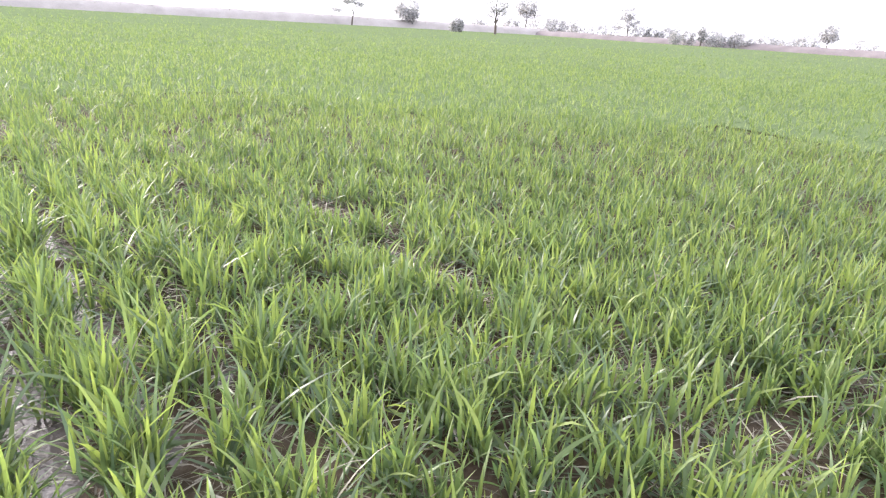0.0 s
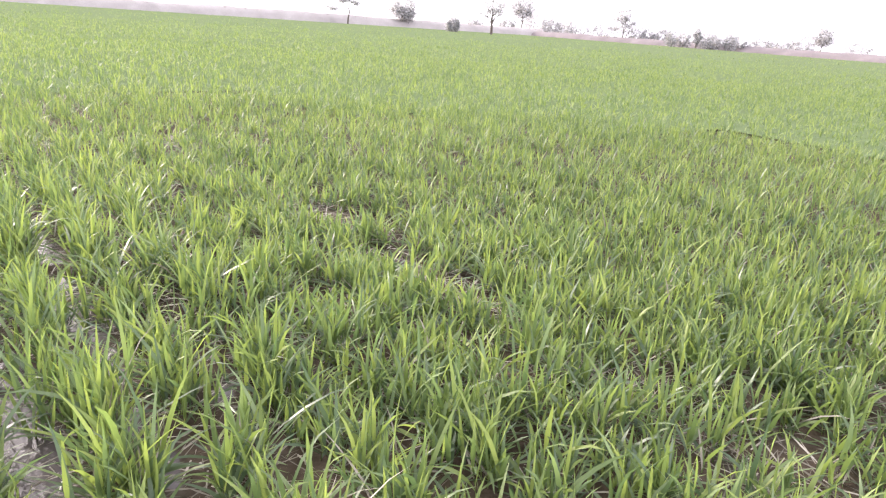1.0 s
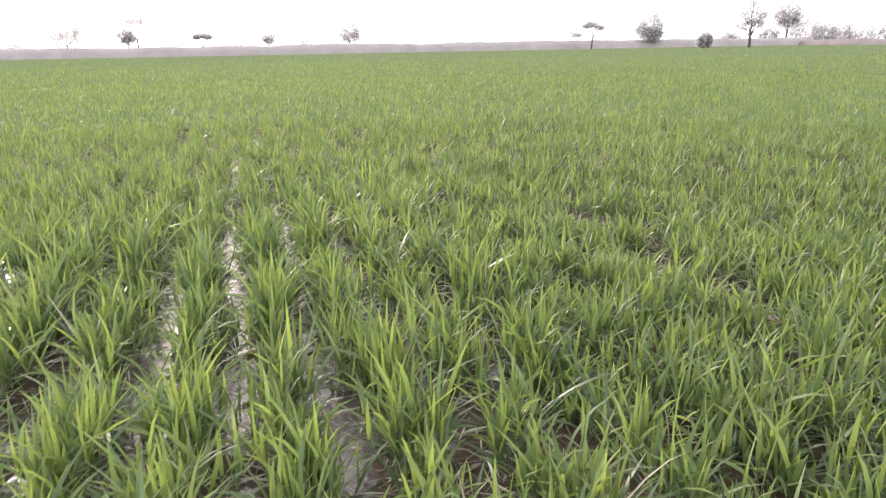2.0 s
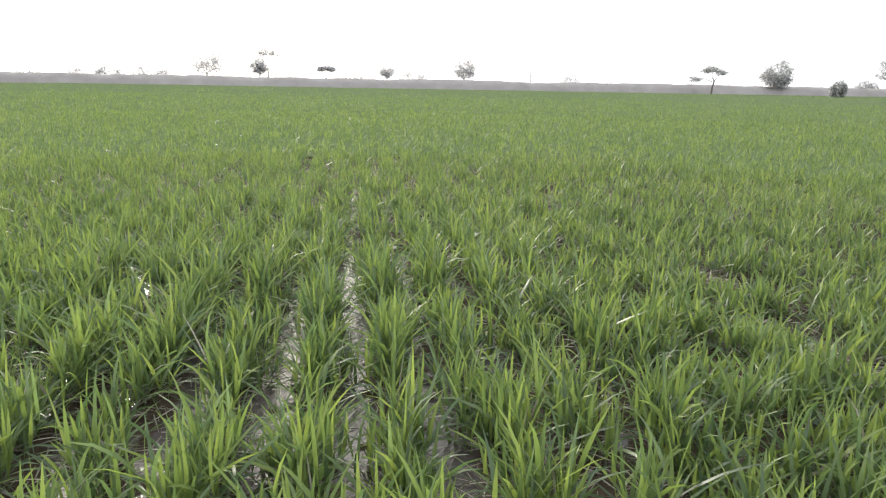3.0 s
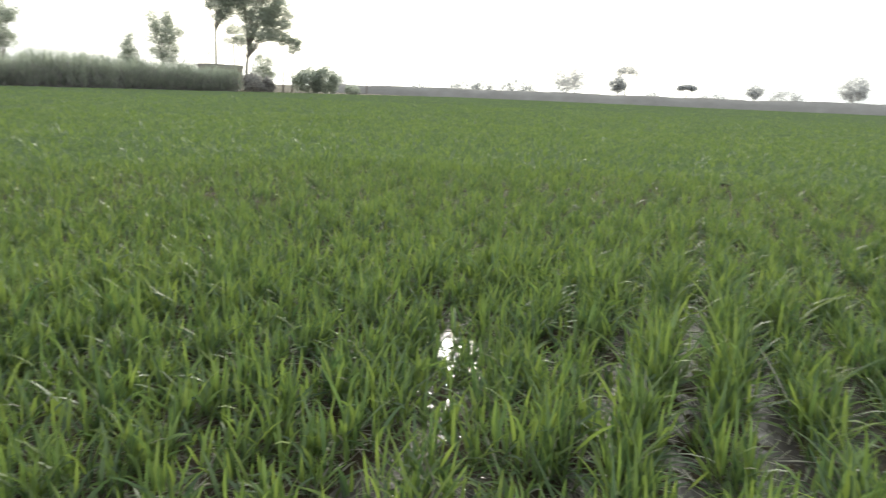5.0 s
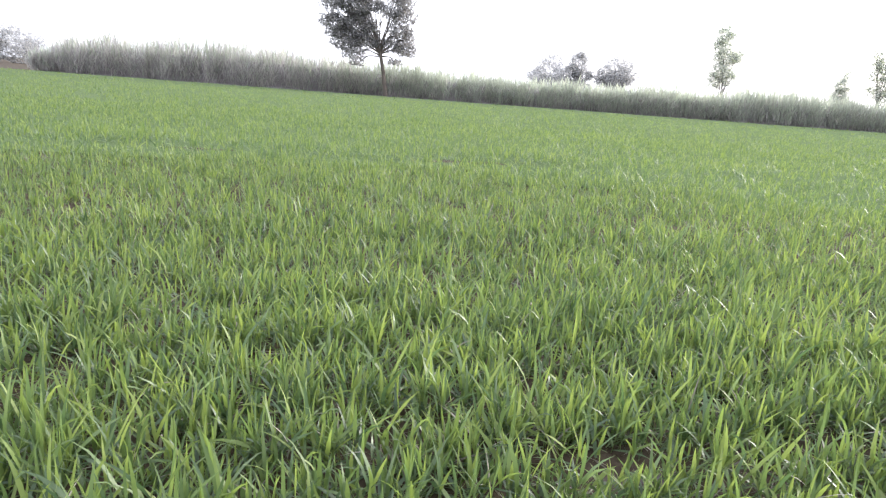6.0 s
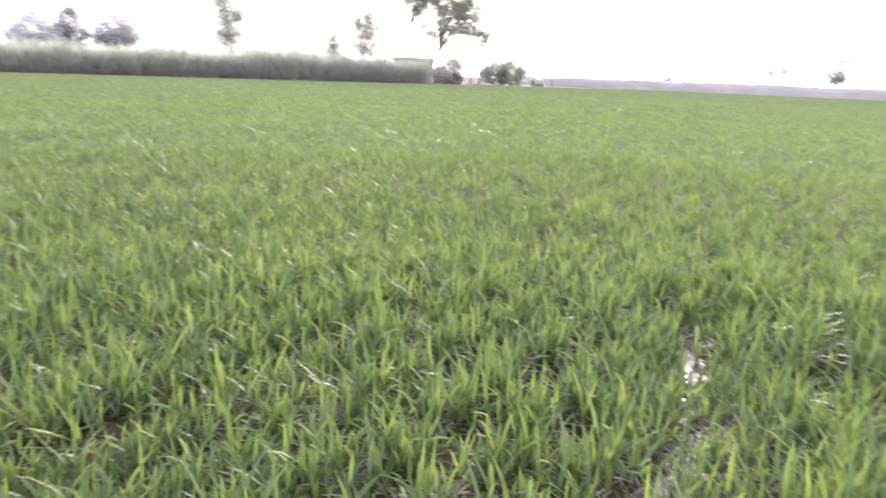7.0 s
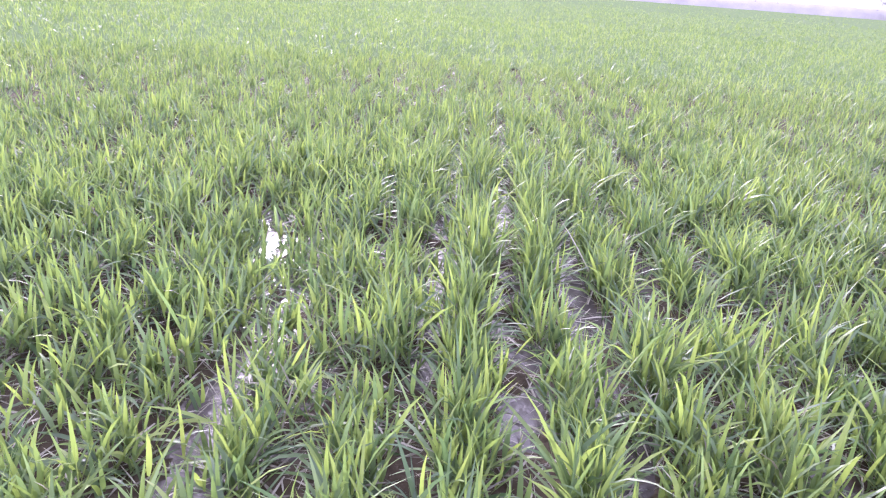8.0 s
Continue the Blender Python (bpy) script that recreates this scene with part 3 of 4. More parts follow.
def leaf_cloud(lobes, count, size, seed, shell=0.4):
    """Small leaf sprays in the shells of uneven lobes (cx, cy, cz, rx, rz)."""
    r = np.random.default_rng(seed)
    w = np.array([l[3] ** 2 * l[4] for l in lobes])
    pick = r.choice(len(lobes), count, p=w / w.sum())
    L = np.array(lobes)[pick]
    d = r.normal(size=(count, 3))
    d /= np.linalg.norm(d, axis=1)[:, None]
    rad = 1.1 * r.uniform(0.05, 1.0, count) ** shell * (1 + 0.2 * np.sin(d[:, 0] * 5 + pick) * np.cos(d[:, 2] * 6 + 2 * pick))
    c = L[:, :3] + d * np.stack([L[:, 3], L[:, 3], L[:, 4]], 1) * rad[:, None]
    a = r.normal(size=(count, 3))
    a /= np.linalg.norm(a, axis=1)[:, None]
    b = np.cross(a, r.normal(size=(count, 3)))
    b /= np.linalg.norm(b, axis=1)[:, None]
    s = size * r.uniform(0.5, 1.3, count)[:, None]
    v = np.stack([c - a * s * 0.9, c + b * s * 0.45, c + a * s, c - b * s * 0.4], 1).reshape(-1, 3)
    return v, np.arange(count * 4).reshape(-1, 4), None


def tree(name, az, d, lobes, label, trunk_r=0.18, leaf=0.3, count=900, mat=None, bark=None, lean=0.0, fork=0.35, group="", shell=0.4):
    """A tree at that bearing and distance. lobes: (across, height, half width, half height) in paces, across to the right as seen from the field."""
    x, y = polar(az, d)
    r = random.Random(int(az * 100) + 5000)
    root = tagged(new(name), label, name if name in ("bush", "shrub") else "tree", group)
    root.matrix_world = pose(x, y, 0, 0, 0, az)
    trunk_r, leaf = trunk_r * PACE, leaf * PACE
    lob = [(c * PACE, r.uniform(-0.4, 0.4) * rw * PACE, h * PACE, rw * PACE, rh * PACE) for c, h, rw, rh in lobes]
    top = max(l[2] for l in lob)
    puffs = list(lob)
    for c, cy, h, rw, rh in lob:
        for _ in range(5):
            a, b = r.uniform(0, 6.28), r.uniform(-0.7, 1.0)
            q = math.sqrt(max(0.0, 1 - b * b)) * 0.95
            puffs.append((c + math.cos(a) * q * rw, cy + math.sin(a) * q * rw, h + b * rh * 0.9, rw * r.uniform(0.35, 0.6), rh * r.uniform(0.3, 0.55)))
    chunks, limbs = [], []
    fz = top * fork
    knee = Vector((lean * fz + r.uniform(-0.1, 0.1), 0, fz))
    chunks.append(tube([(0, 0, -0.2), (lean * fz * 0.4, 0, fz * 0.5), knee], [trunk_r * 1.25, trunk_r, trunk_r * 0.85]))
    for c, cy, h, rw, rh in lob:
        end = Vector((c, cy, h))
        first = Vector((0, 0, 0)).lerp(knee, 0.72 + 0.28 * min(1.0, h / top))
        mid = first.lerp(end, 0.5) + Vector((r.uniform(-0.2, 0.2), r.uniform(-0.2, 0.2), 0.1 * rh + 0.13 * abs(c - first.x)))
        limb = [tube([first, mid, end, end + Vector((r.uniform(-0.3, 0.3) * rw, 0, rh * 0.6))], [trunk_r * 0.5, trunk_r * 0.26, trunk_r * 0.14, trunk_r * 0.05], 5)]
        for _ in range(4):
            tip = end + Vector((r.uniform(-0.8, 0.8) * rw, r.uniform(-0.8, 0.8) * rw, r.uniform(-0.4, 0.8) * rh))
            limb.append(tube([mid, mid.lerp(tip, 0.5) + Vector((0, 0, 0.1 * rh)), tip], [trunk_r * 0.2, trunk_r * 0.1, trunk_r * 0.04], 4))
        limbs.append(limb)
    plain = d > 140 or name == "bush"
    trunk = child("trunk", np_mesh("trunk", *joined(chunks + [c for limb in limbs if plain for c in limb]), bark or M_BARK), root)
    for limb in () if plain else limbs:
        child("limb", np_mesh("limb", *joined(limb), bark or M_BARK), trunk)
    if count:
        child("crown", np_mesh("crown", *leaf_cloud(puffs, count, leaf, int(az * 100) + 9000, shell), mat or M_TREE, False), root)
    return root


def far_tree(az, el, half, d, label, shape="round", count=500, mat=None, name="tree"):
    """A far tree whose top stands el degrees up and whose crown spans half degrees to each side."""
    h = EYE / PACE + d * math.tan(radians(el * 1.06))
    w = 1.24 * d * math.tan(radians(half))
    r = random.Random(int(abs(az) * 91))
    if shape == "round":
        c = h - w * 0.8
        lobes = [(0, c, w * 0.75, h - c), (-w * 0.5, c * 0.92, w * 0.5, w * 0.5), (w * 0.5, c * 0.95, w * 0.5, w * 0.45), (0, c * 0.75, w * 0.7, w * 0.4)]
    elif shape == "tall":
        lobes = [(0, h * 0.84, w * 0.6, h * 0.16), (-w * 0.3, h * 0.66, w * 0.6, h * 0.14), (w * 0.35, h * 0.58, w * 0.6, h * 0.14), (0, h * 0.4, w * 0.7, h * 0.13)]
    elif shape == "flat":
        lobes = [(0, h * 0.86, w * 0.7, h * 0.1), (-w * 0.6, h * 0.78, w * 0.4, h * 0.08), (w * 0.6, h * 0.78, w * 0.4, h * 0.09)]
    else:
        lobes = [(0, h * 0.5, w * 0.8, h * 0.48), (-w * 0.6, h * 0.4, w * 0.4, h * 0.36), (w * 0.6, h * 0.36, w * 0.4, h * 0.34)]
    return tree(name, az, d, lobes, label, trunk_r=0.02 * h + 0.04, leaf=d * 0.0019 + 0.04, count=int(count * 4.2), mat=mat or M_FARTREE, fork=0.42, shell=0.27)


HAZY = "broad tree pale with haze beyond the field's bank"
# Leaf material holds the haze: palest at bearings near the sun, greyer elsewhere.
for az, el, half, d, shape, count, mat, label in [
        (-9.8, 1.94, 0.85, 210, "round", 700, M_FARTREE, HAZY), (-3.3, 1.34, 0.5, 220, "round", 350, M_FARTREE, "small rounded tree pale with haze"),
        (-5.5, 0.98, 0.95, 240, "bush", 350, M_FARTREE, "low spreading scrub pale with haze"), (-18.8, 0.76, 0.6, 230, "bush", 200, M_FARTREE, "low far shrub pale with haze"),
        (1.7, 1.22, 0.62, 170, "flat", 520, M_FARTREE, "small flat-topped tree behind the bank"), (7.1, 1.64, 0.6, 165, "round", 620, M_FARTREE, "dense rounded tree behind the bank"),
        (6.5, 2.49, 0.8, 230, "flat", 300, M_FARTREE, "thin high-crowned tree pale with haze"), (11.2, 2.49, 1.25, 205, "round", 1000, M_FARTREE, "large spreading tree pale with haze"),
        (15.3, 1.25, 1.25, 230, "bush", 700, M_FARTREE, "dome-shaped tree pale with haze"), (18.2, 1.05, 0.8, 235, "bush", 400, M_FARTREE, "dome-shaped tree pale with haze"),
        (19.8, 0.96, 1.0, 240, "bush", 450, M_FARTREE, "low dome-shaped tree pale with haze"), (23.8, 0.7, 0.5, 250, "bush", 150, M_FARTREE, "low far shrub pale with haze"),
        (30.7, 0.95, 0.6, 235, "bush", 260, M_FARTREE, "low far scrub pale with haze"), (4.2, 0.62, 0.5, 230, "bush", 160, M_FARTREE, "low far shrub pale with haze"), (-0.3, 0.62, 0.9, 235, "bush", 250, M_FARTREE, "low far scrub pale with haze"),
        (-34.45, 1.85, 0.95, 165, "round", 900, M_HAZEDTREE, "dense rounded tree behind the bank"), (-44.1, 2.45, 0.8, 210, "round", 600, M_HAZEDTREE, HAZY),
        (-45.4, 1.5, 1.0, 220, "bush", 450, M_HAZEDTREE, "dome-shaped tree pale with haze"), (-48.9, 1.4, 1.25, 230, "round", 500, M_HAZEDTREE, HAZY),
        (-47.6, 1.2, 0.7, 230, "bush", 200, M_HAZEDTREE, "low far shrub pale with haze"), (-50.9, 1.0, 0.8, 230, "bush", 250, M_HAZEDTREE, "low far scrub pale with haze"),
        (-52.3, 2.09, 0.75, 200, "tall", 450, M_HAZEDTREE, "upright tree pale with haze"), (-66.6, 1.5, 0.65, 190, "round", 450, M_HAZEDTREE, "rounded tree pale with haze"),
        (-56.1, 0.9, 0.35, 150, "bush", 220, M_HAZEDTREE, "dark shrub on the far bank"), (-58.0, 0.95, 0.3, 150, "tall", 200, M_HAZEDTREE, "slim dark shrub on the far bank"),
        (-59.2, 0.75, 0.6, 150, "bush", 260, M_HAZEDTREE, "dark shrub on the far bank"), (-60.4, 0.78, 0.4, 150, "bush", 200, M_HAZEDTREE, "dark shrub on the far bank"),
        (-57.0, 0.72, 0.5, 155, "bush", 260, M_HAZEDTREE, "dark shrub on the far bank"), (-58.7, 0.78, 0.6, 156, "bush", 260, M_HAZEDTREE, "dark shrub on the far bank"),
        (-61.1, 0.7, 0.6, 155, "bush", 260, M_HAZEDTREE, "dark shrub on the far bank"), (-62.6, 0.65, 0.7, 160, "bush", 260, M_HAZEDTREE, "low scrub on the far bank"), (-54.2, 0.7, 0.5, 200, "bush", 200, M_HAZEDTREE, "low far shrub pale with haze"),
        (-64.0, 0.72, 0.8, 200, "bush", 260, M_HAZEDTREE, "low far scrub pale with haze"), (-69.0, 0.85, 0.9, 200, "bush", 260, M_HAZEDTREE, "low far scrub pale with haze"),
        (-53.4, 0.8, 0.7, 200, "bush", 300, M_HAZEDTREE, "low far scrub pale with haze"), (-55.3, 0.72, 0.6, 200, "bush", 300, M_HAZEDTREE, "low far scrub pale with haze"),
        (-65.4, 0.85, 0.7, 195, "bush", 300, M_HAZEDTREE, "low far scrub pale with haze"), (-43.0, 0.9, 0.6, 215, "bush", 300, M_HAZEDTREE, "low far scrub pale with haze"),
        (-46.6, 1.0, 0.7, 215, "bush", 300, M_HAZEDTREE, "low far scrub pale with haze"), (-40.2, 0.7, 0.6, 215, "bush", 300, M_HAZEDTREE, "low far scrub pale with haze"),
        (-73.0, 0.9, 1.0, 200, "bush", 260, M_HAZEDTREE, "low far scrub pale with haze"),
        (68.2, 3.0, 1.6, 150, "round", 2000, M_HAZEDTREE, HAZY), (66.0, 3.4, 1.0, 150, "tall", 1500, M_HAZEDTREE, "upright tree pale with haze"),
        (62.9, 3.35, 1.3, 150, "round", 1900, M_HAZEDTREE, HAZY), (109.3, 1.9, 1.8, 170, "bush", 2200, M_HAZEDTREE, HAZY), (112.5, 2.4, 2.0, 170, "bush", 2200, M_HAZEDTREE, HAZY)]:
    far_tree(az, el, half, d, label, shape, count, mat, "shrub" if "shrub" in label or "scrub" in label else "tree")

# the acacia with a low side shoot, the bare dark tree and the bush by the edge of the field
tree("acacia_tree", -29.9, 150, [(-0.2, 5.0, 1.6, 0.55), (1.5, 4.4, 1.1, 0.55), (-1.4, 4.7, 1.0, 0.45), (-3.3, 3.0, 1.1, 0.55)], "flat-topped acacia tree leaning behind the bank", 0.16, 0.3, 1500, M_HAZEDTREE, fork=0.55, lean=0.1)
tree("bare_tree", -41.8, 133, [(0, 7.1, 0.9, 1.4), (-1.3, 5.4, 1.0, 1.0), (1.4, 5.6, 1.1, 0.9), (0.3, 4.5, 1.5, 0.9), (-1.6, 3.7, 0.8, 0.6), (1.7, 4.0, 0.8, 0.6)], "sparse dark tree with bare branches at the field's edge", 0.24, 0.24, 2200, M_HAZEDTREE, fork=0.3)
far_tree(-38.6, 0.67, 0.45, 133, "dense dark bush at the field's edge", "bush", 420, M_HAZEDTREE, "bush")

# the near tree before the sugarcane
tree("broad_tree", 82.1, 71, [(-3.9, 11.6, 1.4, 0.9), (-4.6, 10.3, 1.6, 1.0), (-2.9, 10.2, 1.2, 1.0), (-5.7, 8.9, 1.4, 0.8), (-3.4, 8.8, 1.6, 1.1), (-1.6, 8.9, 0.9, 0.7),
                                (-5.4, 6.9, 1.4, 1.1), (-3.4, 6.8, 1.7, 1.3), (-1.8, 6.6, 0.9, 1.0), (-4.5, 5.5, 1.5, 0.9), (-2.4, 5.4, 1.3, 0.8), (-3.6, 4.2, 1.2, 0.6), (-3.0, 3.4, 0.7, 0.4),
                                (0.4, 9.9, 0.9, 0.8), (1.6, 9.5, 1.0, 0.9), (1.6, 8.1, 1.2, 0.9), (0.1, 8.4, 0.9, 0.7), (-0.9, 9.0, 0.7, 0.6), (0.9, 6.7, 1.1, 0.9), (2.0, 6.0, 0.8, 0.9), (1.7, 4.9, 1.2, 0.7),
                                (0.3, 5.2, 1.0, 0.7), (-0.9, 5.4, 0.8, 0.7), (0.7, 3.6, 0.9, 0.3)],
     "dark broad-crowned tree leaning before the sugarcane", 0.19, 0.19, 23000, M_DARKTREE, fork=0.44, lean=-0.2)

# tall trees behind and beside the cane
GUM = "tall slender gum tree with open grey-green crown"
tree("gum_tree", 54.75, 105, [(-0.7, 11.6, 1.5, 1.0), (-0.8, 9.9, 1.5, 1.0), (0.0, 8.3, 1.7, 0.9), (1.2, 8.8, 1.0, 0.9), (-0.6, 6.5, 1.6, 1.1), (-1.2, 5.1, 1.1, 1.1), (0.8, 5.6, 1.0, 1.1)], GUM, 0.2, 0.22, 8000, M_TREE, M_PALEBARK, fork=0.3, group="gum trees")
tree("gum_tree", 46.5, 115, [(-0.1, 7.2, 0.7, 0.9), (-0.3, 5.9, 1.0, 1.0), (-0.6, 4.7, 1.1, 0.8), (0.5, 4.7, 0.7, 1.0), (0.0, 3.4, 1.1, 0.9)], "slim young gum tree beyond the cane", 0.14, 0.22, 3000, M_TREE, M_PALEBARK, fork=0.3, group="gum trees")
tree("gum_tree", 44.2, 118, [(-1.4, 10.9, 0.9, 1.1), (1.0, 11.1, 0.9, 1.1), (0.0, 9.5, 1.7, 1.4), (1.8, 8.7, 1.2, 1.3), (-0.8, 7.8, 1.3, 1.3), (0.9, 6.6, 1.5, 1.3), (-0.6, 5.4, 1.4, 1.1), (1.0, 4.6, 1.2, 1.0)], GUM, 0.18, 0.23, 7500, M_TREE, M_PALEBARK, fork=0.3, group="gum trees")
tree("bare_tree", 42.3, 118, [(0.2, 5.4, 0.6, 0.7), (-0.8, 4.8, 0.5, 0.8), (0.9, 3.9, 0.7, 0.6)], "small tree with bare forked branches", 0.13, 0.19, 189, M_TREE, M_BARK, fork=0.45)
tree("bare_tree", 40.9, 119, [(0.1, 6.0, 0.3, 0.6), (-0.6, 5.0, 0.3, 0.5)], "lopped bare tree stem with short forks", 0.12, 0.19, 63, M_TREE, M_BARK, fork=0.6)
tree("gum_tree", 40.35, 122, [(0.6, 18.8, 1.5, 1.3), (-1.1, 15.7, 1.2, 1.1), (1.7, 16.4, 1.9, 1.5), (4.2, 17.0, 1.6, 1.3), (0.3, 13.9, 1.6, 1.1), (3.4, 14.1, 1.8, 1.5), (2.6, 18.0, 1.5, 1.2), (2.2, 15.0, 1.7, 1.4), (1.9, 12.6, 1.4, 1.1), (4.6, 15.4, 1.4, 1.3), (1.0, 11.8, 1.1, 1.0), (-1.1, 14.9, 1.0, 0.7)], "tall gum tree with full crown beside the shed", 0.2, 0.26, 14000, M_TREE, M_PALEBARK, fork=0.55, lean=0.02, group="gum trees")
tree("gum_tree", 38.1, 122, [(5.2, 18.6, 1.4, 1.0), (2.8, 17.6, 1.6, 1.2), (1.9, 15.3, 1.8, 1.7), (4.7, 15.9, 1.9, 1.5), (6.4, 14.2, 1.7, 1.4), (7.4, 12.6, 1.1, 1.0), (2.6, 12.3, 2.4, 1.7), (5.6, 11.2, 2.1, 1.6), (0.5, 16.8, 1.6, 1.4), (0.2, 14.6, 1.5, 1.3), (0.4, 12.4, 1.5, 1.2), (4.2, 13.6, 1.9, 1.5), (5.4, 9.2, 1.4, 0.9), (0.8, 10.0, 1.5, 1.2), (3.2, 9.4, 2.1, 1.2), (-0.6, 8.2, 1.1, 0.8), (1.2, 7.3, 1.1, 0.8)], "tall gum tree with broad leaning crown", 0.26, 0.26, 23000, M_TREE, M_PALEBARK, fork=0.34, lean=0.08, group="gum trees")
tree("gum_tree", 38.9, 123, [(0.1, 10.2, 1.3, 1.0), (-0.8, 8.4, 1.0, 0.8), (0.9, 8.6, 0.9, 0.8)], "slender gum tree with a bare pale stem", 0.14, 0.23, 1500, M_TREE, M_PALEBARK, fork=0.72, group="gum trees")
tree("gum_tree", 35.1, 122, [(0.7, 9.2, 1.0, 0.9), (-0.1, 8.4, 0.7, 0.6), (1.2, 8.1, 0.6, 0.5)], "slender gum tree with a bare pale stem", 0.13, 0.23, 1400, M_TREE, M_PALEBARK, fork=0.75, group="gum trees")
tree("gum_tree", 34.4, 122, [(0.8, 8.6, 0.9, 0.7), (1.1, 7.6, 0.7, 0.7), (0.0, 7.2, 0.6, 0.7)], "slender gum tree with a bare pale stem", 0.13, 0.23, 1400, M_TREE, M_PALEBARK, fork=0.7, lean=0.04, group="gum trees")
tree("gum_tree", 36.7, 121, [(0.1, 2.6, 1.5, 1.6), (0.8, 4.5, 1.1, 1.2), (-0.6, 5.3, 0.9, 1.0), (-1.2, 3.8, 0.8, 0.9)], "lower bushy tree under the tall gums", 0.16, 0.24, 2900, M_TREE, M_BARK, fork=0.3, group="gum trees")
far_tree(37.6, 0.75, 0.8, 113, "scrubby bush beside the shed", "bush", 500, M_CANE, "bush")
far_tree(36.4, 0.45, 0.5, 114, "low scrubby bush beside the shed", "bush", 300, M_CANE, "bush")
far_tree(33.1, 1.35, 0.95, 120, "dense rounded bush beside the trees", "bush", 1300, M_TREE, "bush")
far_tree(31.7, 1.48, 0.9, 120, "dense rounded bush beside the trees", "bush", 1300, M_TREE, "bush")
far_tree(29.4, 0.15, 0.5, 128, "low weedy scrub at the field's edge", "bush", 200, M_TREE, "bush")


# ---- sugarcane ----
def cane_height(az):
    return np.interp(az, [36, 40, 45, 51, 56, 62, 71, 81, 90, 98, 106, 109], [2.2, 2.5, 2.65, 2.95, 2.6, 2.35, 2.3, 2.55, 2.95, 3.2, 2.9, 1.4])


def cane_field():
    ca = radians(CANE_AZ)
    nrm, tan = np.array([-math.sin(ca), math.cos(ca)]), np.array([math.cos(ca), math.sin(ca)])
    n = 6500
    s = rng.uniform(-28.5, 47, n)
    dep = rng.uniform(0, 1, n) ** 1.6 * 5
    dep = dep + 0.9 * np.clip(-0.1 - lumps(s, 0 * s, 0.75, 25), 0, 1)
    xy = nrm * (CANE_D + dep)[:, None] + tan * s[:, None]
    h = cane_height(np.degrees(np.arctan2(-xy[:, 0], xy[:, 1]))) * rng.uniform(0.76, 1.1, n) * (1 + 0.13 * lumps(s, dep, 2.4, 21) + 0.12 * lumps(s, dep, 0.9, 22))
    per = 11
    lvl = np.tile(np.linspace(0.08, 0.86, per), n) + rng.uniform(-0.06, 0.06, n * per)
    hh = np.repeat(h, per)
    root = np.stack([np.repeat(xy[:, 0], per) + rng.normal(0, 0.09, n * per), np.repeat(xy[:, 1], per) + rng.normal(0, 0.09, n * per), lvl * hh * 0.8], 1)
    high = lvl > 0.75
    k = n * per
    turn, tilt = rng.uniform(0, 6.3, k), np.where(high, rng.uniform(0.05, 0.5, k), rng.uniform(0.15, 0.9, k))
    bow = np.where(high, rng.uniform(0.3, 1.6, k), rng.uniform(1.0, 2.6, k))
    long, wide = np.where(high, hh * 0.32, rng.uniform(0.5, 1.0, k)), rng.uniform(0.035, 0.08, k)
    az = np.degrees(np.arctan2(-root[:, 0], root[:, 1]))
    green = rng.random(k) < np.clip((92 - az) / 16, 0.22, 0.75) + 0.3 * (lvl > 0.66)
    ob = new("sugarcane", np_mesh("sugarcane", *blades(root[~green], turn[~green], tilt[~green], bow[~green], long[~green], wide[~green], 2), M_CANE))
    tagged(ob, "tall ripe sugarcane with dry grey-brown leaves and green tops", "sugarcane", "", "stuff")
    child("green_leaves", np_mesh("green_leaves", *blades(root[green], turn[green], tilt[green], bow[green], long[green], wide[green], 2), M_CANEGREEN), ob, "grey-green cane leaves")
    # a solid core behind the outer leaves, its darker colour standing in for inner shade
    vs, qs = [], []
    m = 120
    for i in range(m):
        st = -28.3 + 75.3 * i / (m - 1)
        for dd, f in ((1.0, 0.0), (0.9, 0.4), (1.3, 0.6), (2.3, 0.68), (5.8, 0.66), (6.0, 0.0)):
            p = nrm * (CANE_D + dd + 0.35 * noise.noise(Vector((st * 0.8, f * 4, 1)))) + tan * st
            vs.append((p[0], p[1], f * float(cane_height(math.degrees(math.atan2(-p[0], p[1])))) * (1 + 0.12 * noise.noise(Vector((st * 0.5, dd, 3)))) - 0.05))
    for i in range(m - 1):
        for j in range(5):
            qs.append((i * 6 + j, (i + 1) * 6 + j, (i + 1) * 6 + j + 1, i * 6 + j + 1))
    child("stalks", np_mesh("stalks", np.array(vs), qs, None, M_CANECORE), ob, "solid core of the dry cane, darker for the shade inside")


cane_field()


# ---- shed, posts, pylon ----
def box(bm, x0, x1, y0, y1, z0, z1):
    g = bmesh.ops.create_cube(bm, size=1)
    bmesh.ops.transform(bm, verts=g["verts"], matrix=Matrix.Translation(((x0 + x1) / 2, (y0 + y1) / 2, (z0 + z1) / 2)) @ Matrix.Diagonal((x1 - x0, y1 - y0, z1 - z0, 1)))


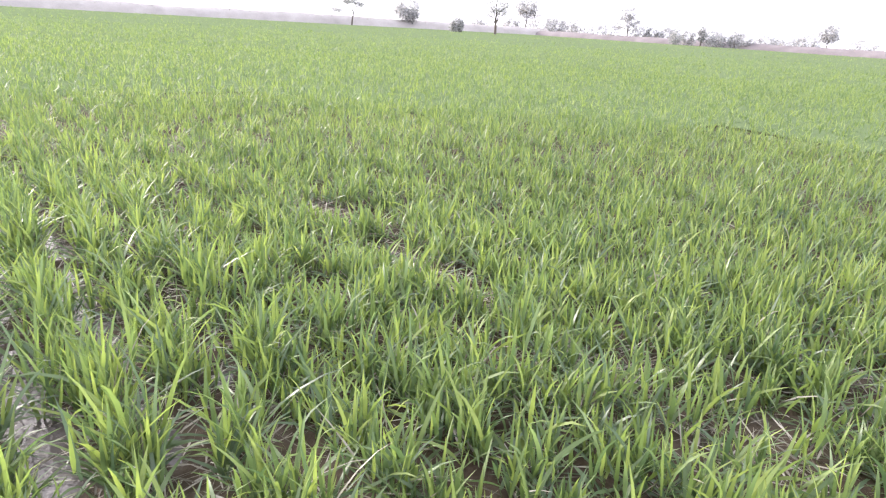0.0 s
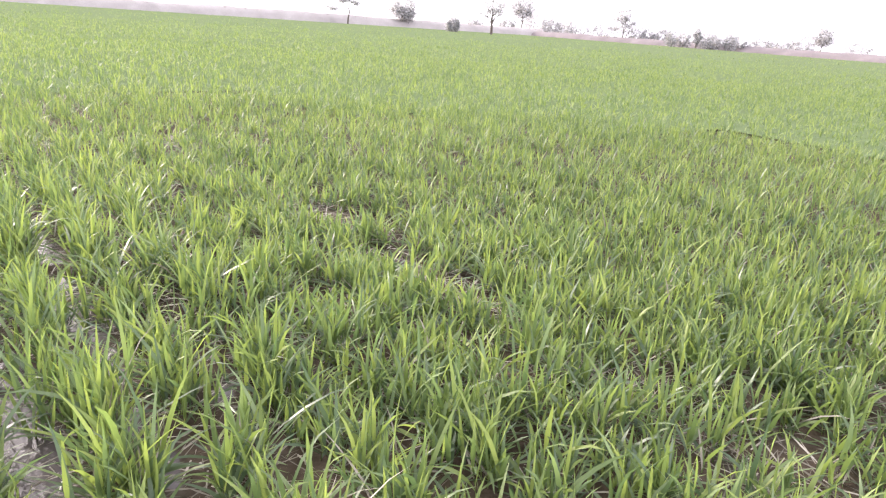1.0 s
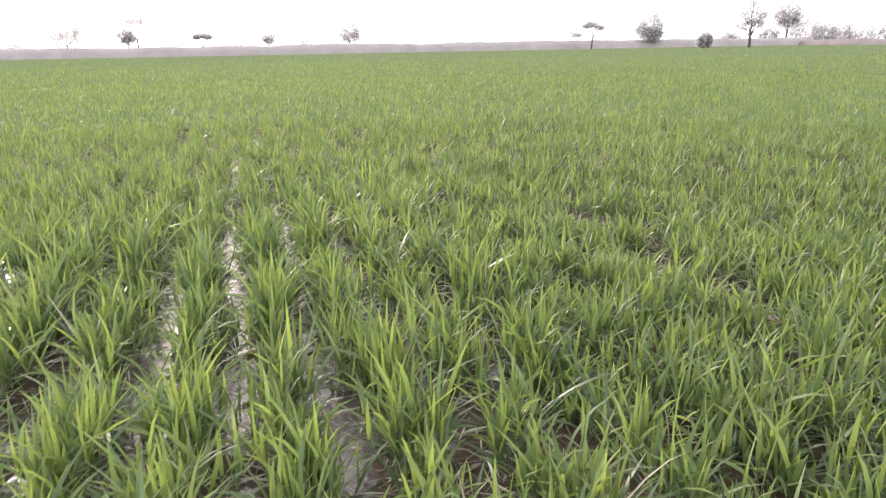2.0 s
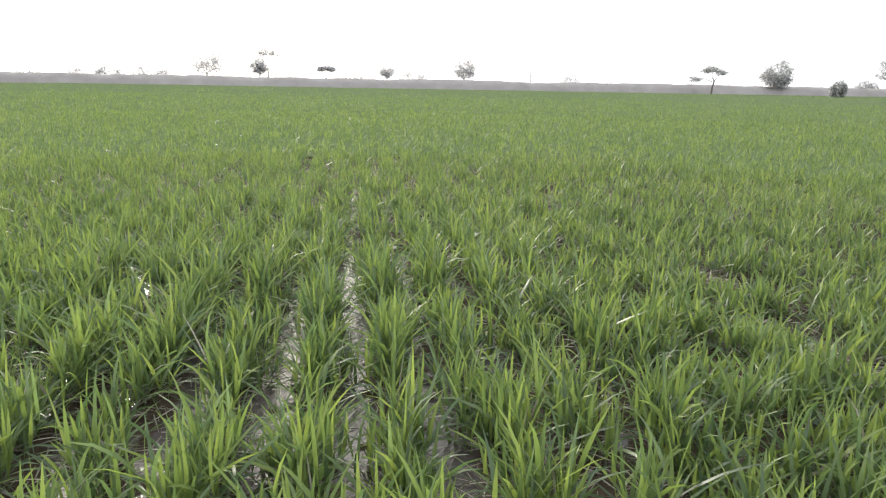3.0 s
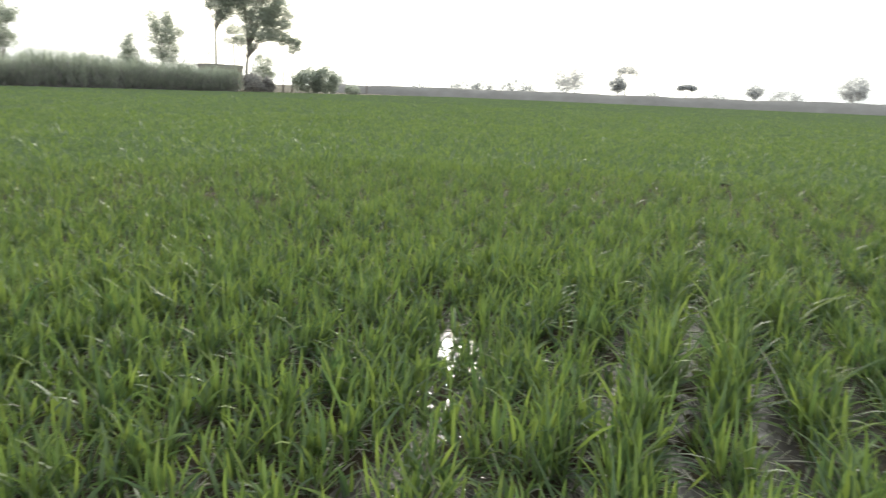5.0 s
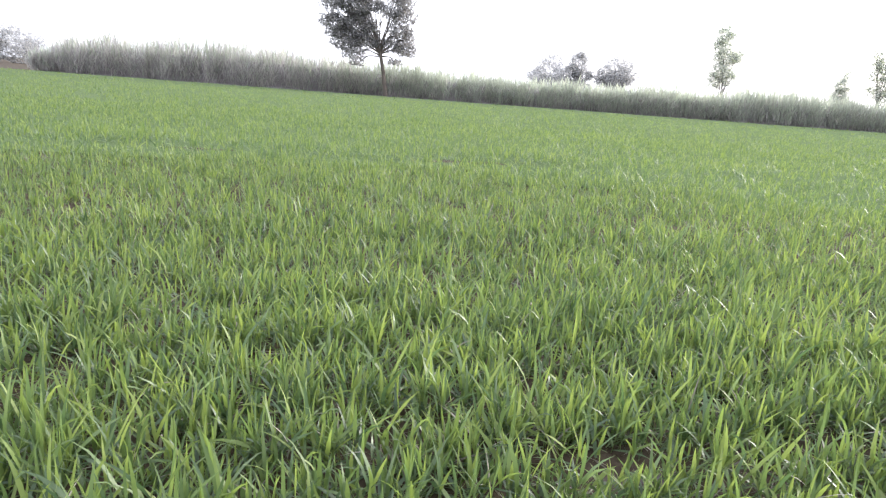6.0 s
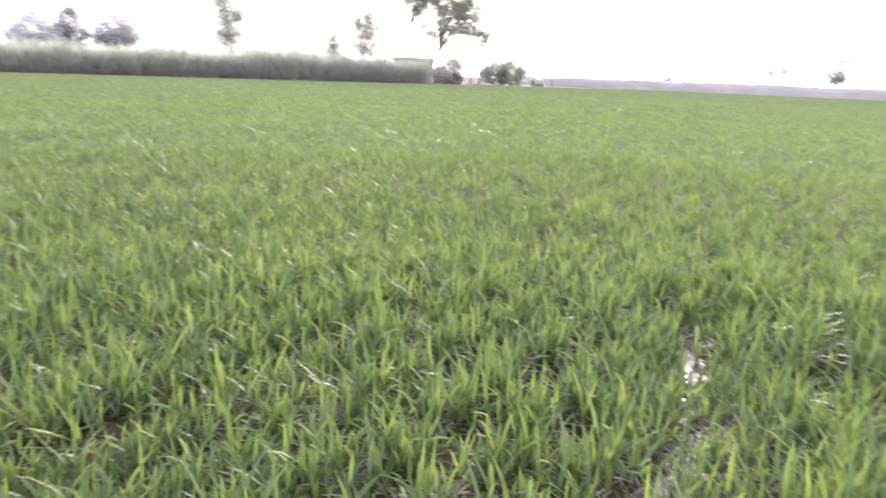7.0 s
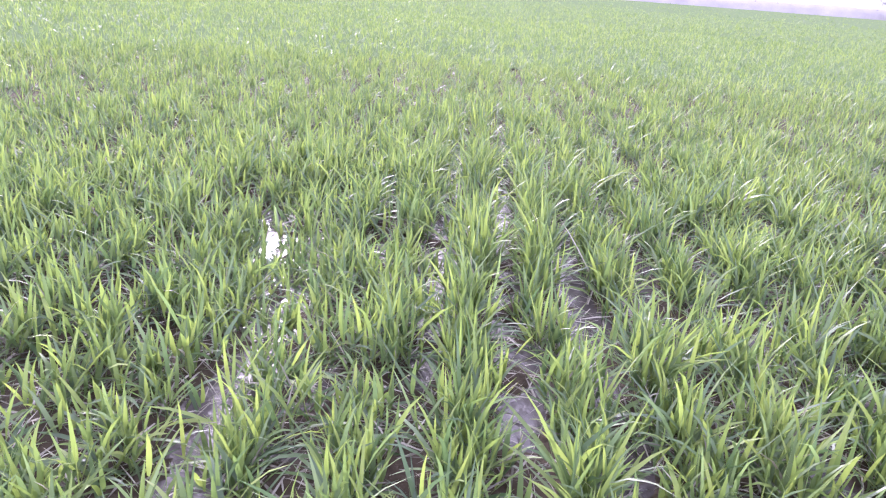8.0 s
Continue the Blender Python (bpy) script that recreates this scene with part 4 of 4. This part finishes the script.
def shed(az, d):
    x, y = polar(az, d)
    root = tagged(new("shed"), "low brown brick farm shed with a flat thatched roof", "shed")
    root.matrix_world = pose(x, y, 0, 0, 0, az)
    bm = bmesh.new()
    box(bm, -2.4, -0.5, -0.12, 0.12, 0, 2.5)
    box(bm, 0.5, 2.4, -0.12, 0.12, 0, 2.5)
    box(bm, -0.5, 0.5, -0.12, 0.12, 2.0, 2.5)
    for sx in (-2.28, 2.28):
        box(bm, sx - 0.12, sx + 0.12, 0.12, 3.2, 0, 2.5)
    box(bm, -2.4, 2.4, 3.2, 3.44, 0, 2.5)
    part("wall", bm, M_BRICK, root)
    bm = bmesh.new()
    box(bm, -2.5, 2.5, -0.22, 3.55, 2.5, 2.8)
    bmesh.ops.subdivide_edges(bm, edges=bm.edges, cuts=6, use_grid_fill=True)
    for v in bm.verts:
        v.co += Vector((0, 0, 0.1 * noise.noise(v.co * 0.9) + 0.08 * (1 - abs(v.co.x) / 2.7)))
    part("roof", bm, M_THATCH, root, "sagging old thatch")
    bm = bmesh.new()
    box(bm, -0.48, 0.48, -0.06, 0.0, 0, 1.98)
    part("door", bm, M_TIMBER, root, "grey plank door")


shed(40.0, 112)


def pole(az, d, el, label):
    h = EYE + d * PACE * math.tan(radians(el))
    x, y = polar(az, d)
    root = tagged(new("utility_pole"), label, "pole")
    root.matrix_world = pose(x, y, 0, 0, 0, az)
    child("shaft", np_mesh("shaft", *tube([(0, 0, -0.3), (0.02, 0, h * 0.5), (0.0, 0, h)], [0.12, 0.1, 0.085], 8), M_TIMBER), root)
    child("cap", np_mesh("cap", *tube([(0, 0, h - 0.02), (0, 0, h + 0.06)], [0.095, 0.03], 8), M_STEEL), root, "small metal cap")


pole(28.2, 150, 2.5, "slim grey pole standing beyond the wheat")
pole(-0.5, 240, 1.4, "far slim pole pale with haze")
pole(-15.4, 240, 1.35, "far slim pole pale with haze")


def pylon(az, d, el):
    h = EYE + d * PACE * math.tan(radians(el))
    x, y = polar(az, d)
    root = tagged(new("pylon"), "far steel lattice power pylon pale with haze", "pylon")
    root.matrix_world = pose(x, y, 0, 0, 0, az)
    legs = []
    for sx in (-1, 1):
        for sy in (-1, 1):
            legs.append(tube([(sx * 2.0, sy * 2.0, 0), (sx * 0.8, sy * 0.8, h * 0.6), (sx * 0.3, sy * 0.3, h)], [0.16, 0.13, 0.1], 4))
    child("mast", np_mesh("mast", *joined(legs), M_STEEL), root)
    br = []
    for k in range(7):
        z0, z1 = h * k / 7, h * (k + 1) / 7
        w0, w1 = np.interp([z0, z1], [0, h * 0.6, h], [2.0, 0.8, 0.3])
        for sy in (-1, 1):
            br.append(tube([(-w0, sy * w0, z0), (w1, sy * w1, z1)], [0.07, 0.07], 4))
            br.append(tube([(w0, sy * w0, z0), (-w1, sy * w1, z1)], [0.07, 0.07], 4))
    child("bracing", np_mesh("bracing", *joined(br), M_STEEL), root)
    for f, w in ((0.72, 2.6), (0.84, 2.1), (0.95, 1.5)):
        child("crossarm", np_mesh("crossarm", *tube([(-w, 0, h * f), (0, 0, h * f + 0.3), (w, 0, h * f)], [0.06, 0.14, 0.06], 4), M_STEEL), root)


pylon(-61.7, 420, 1.93)
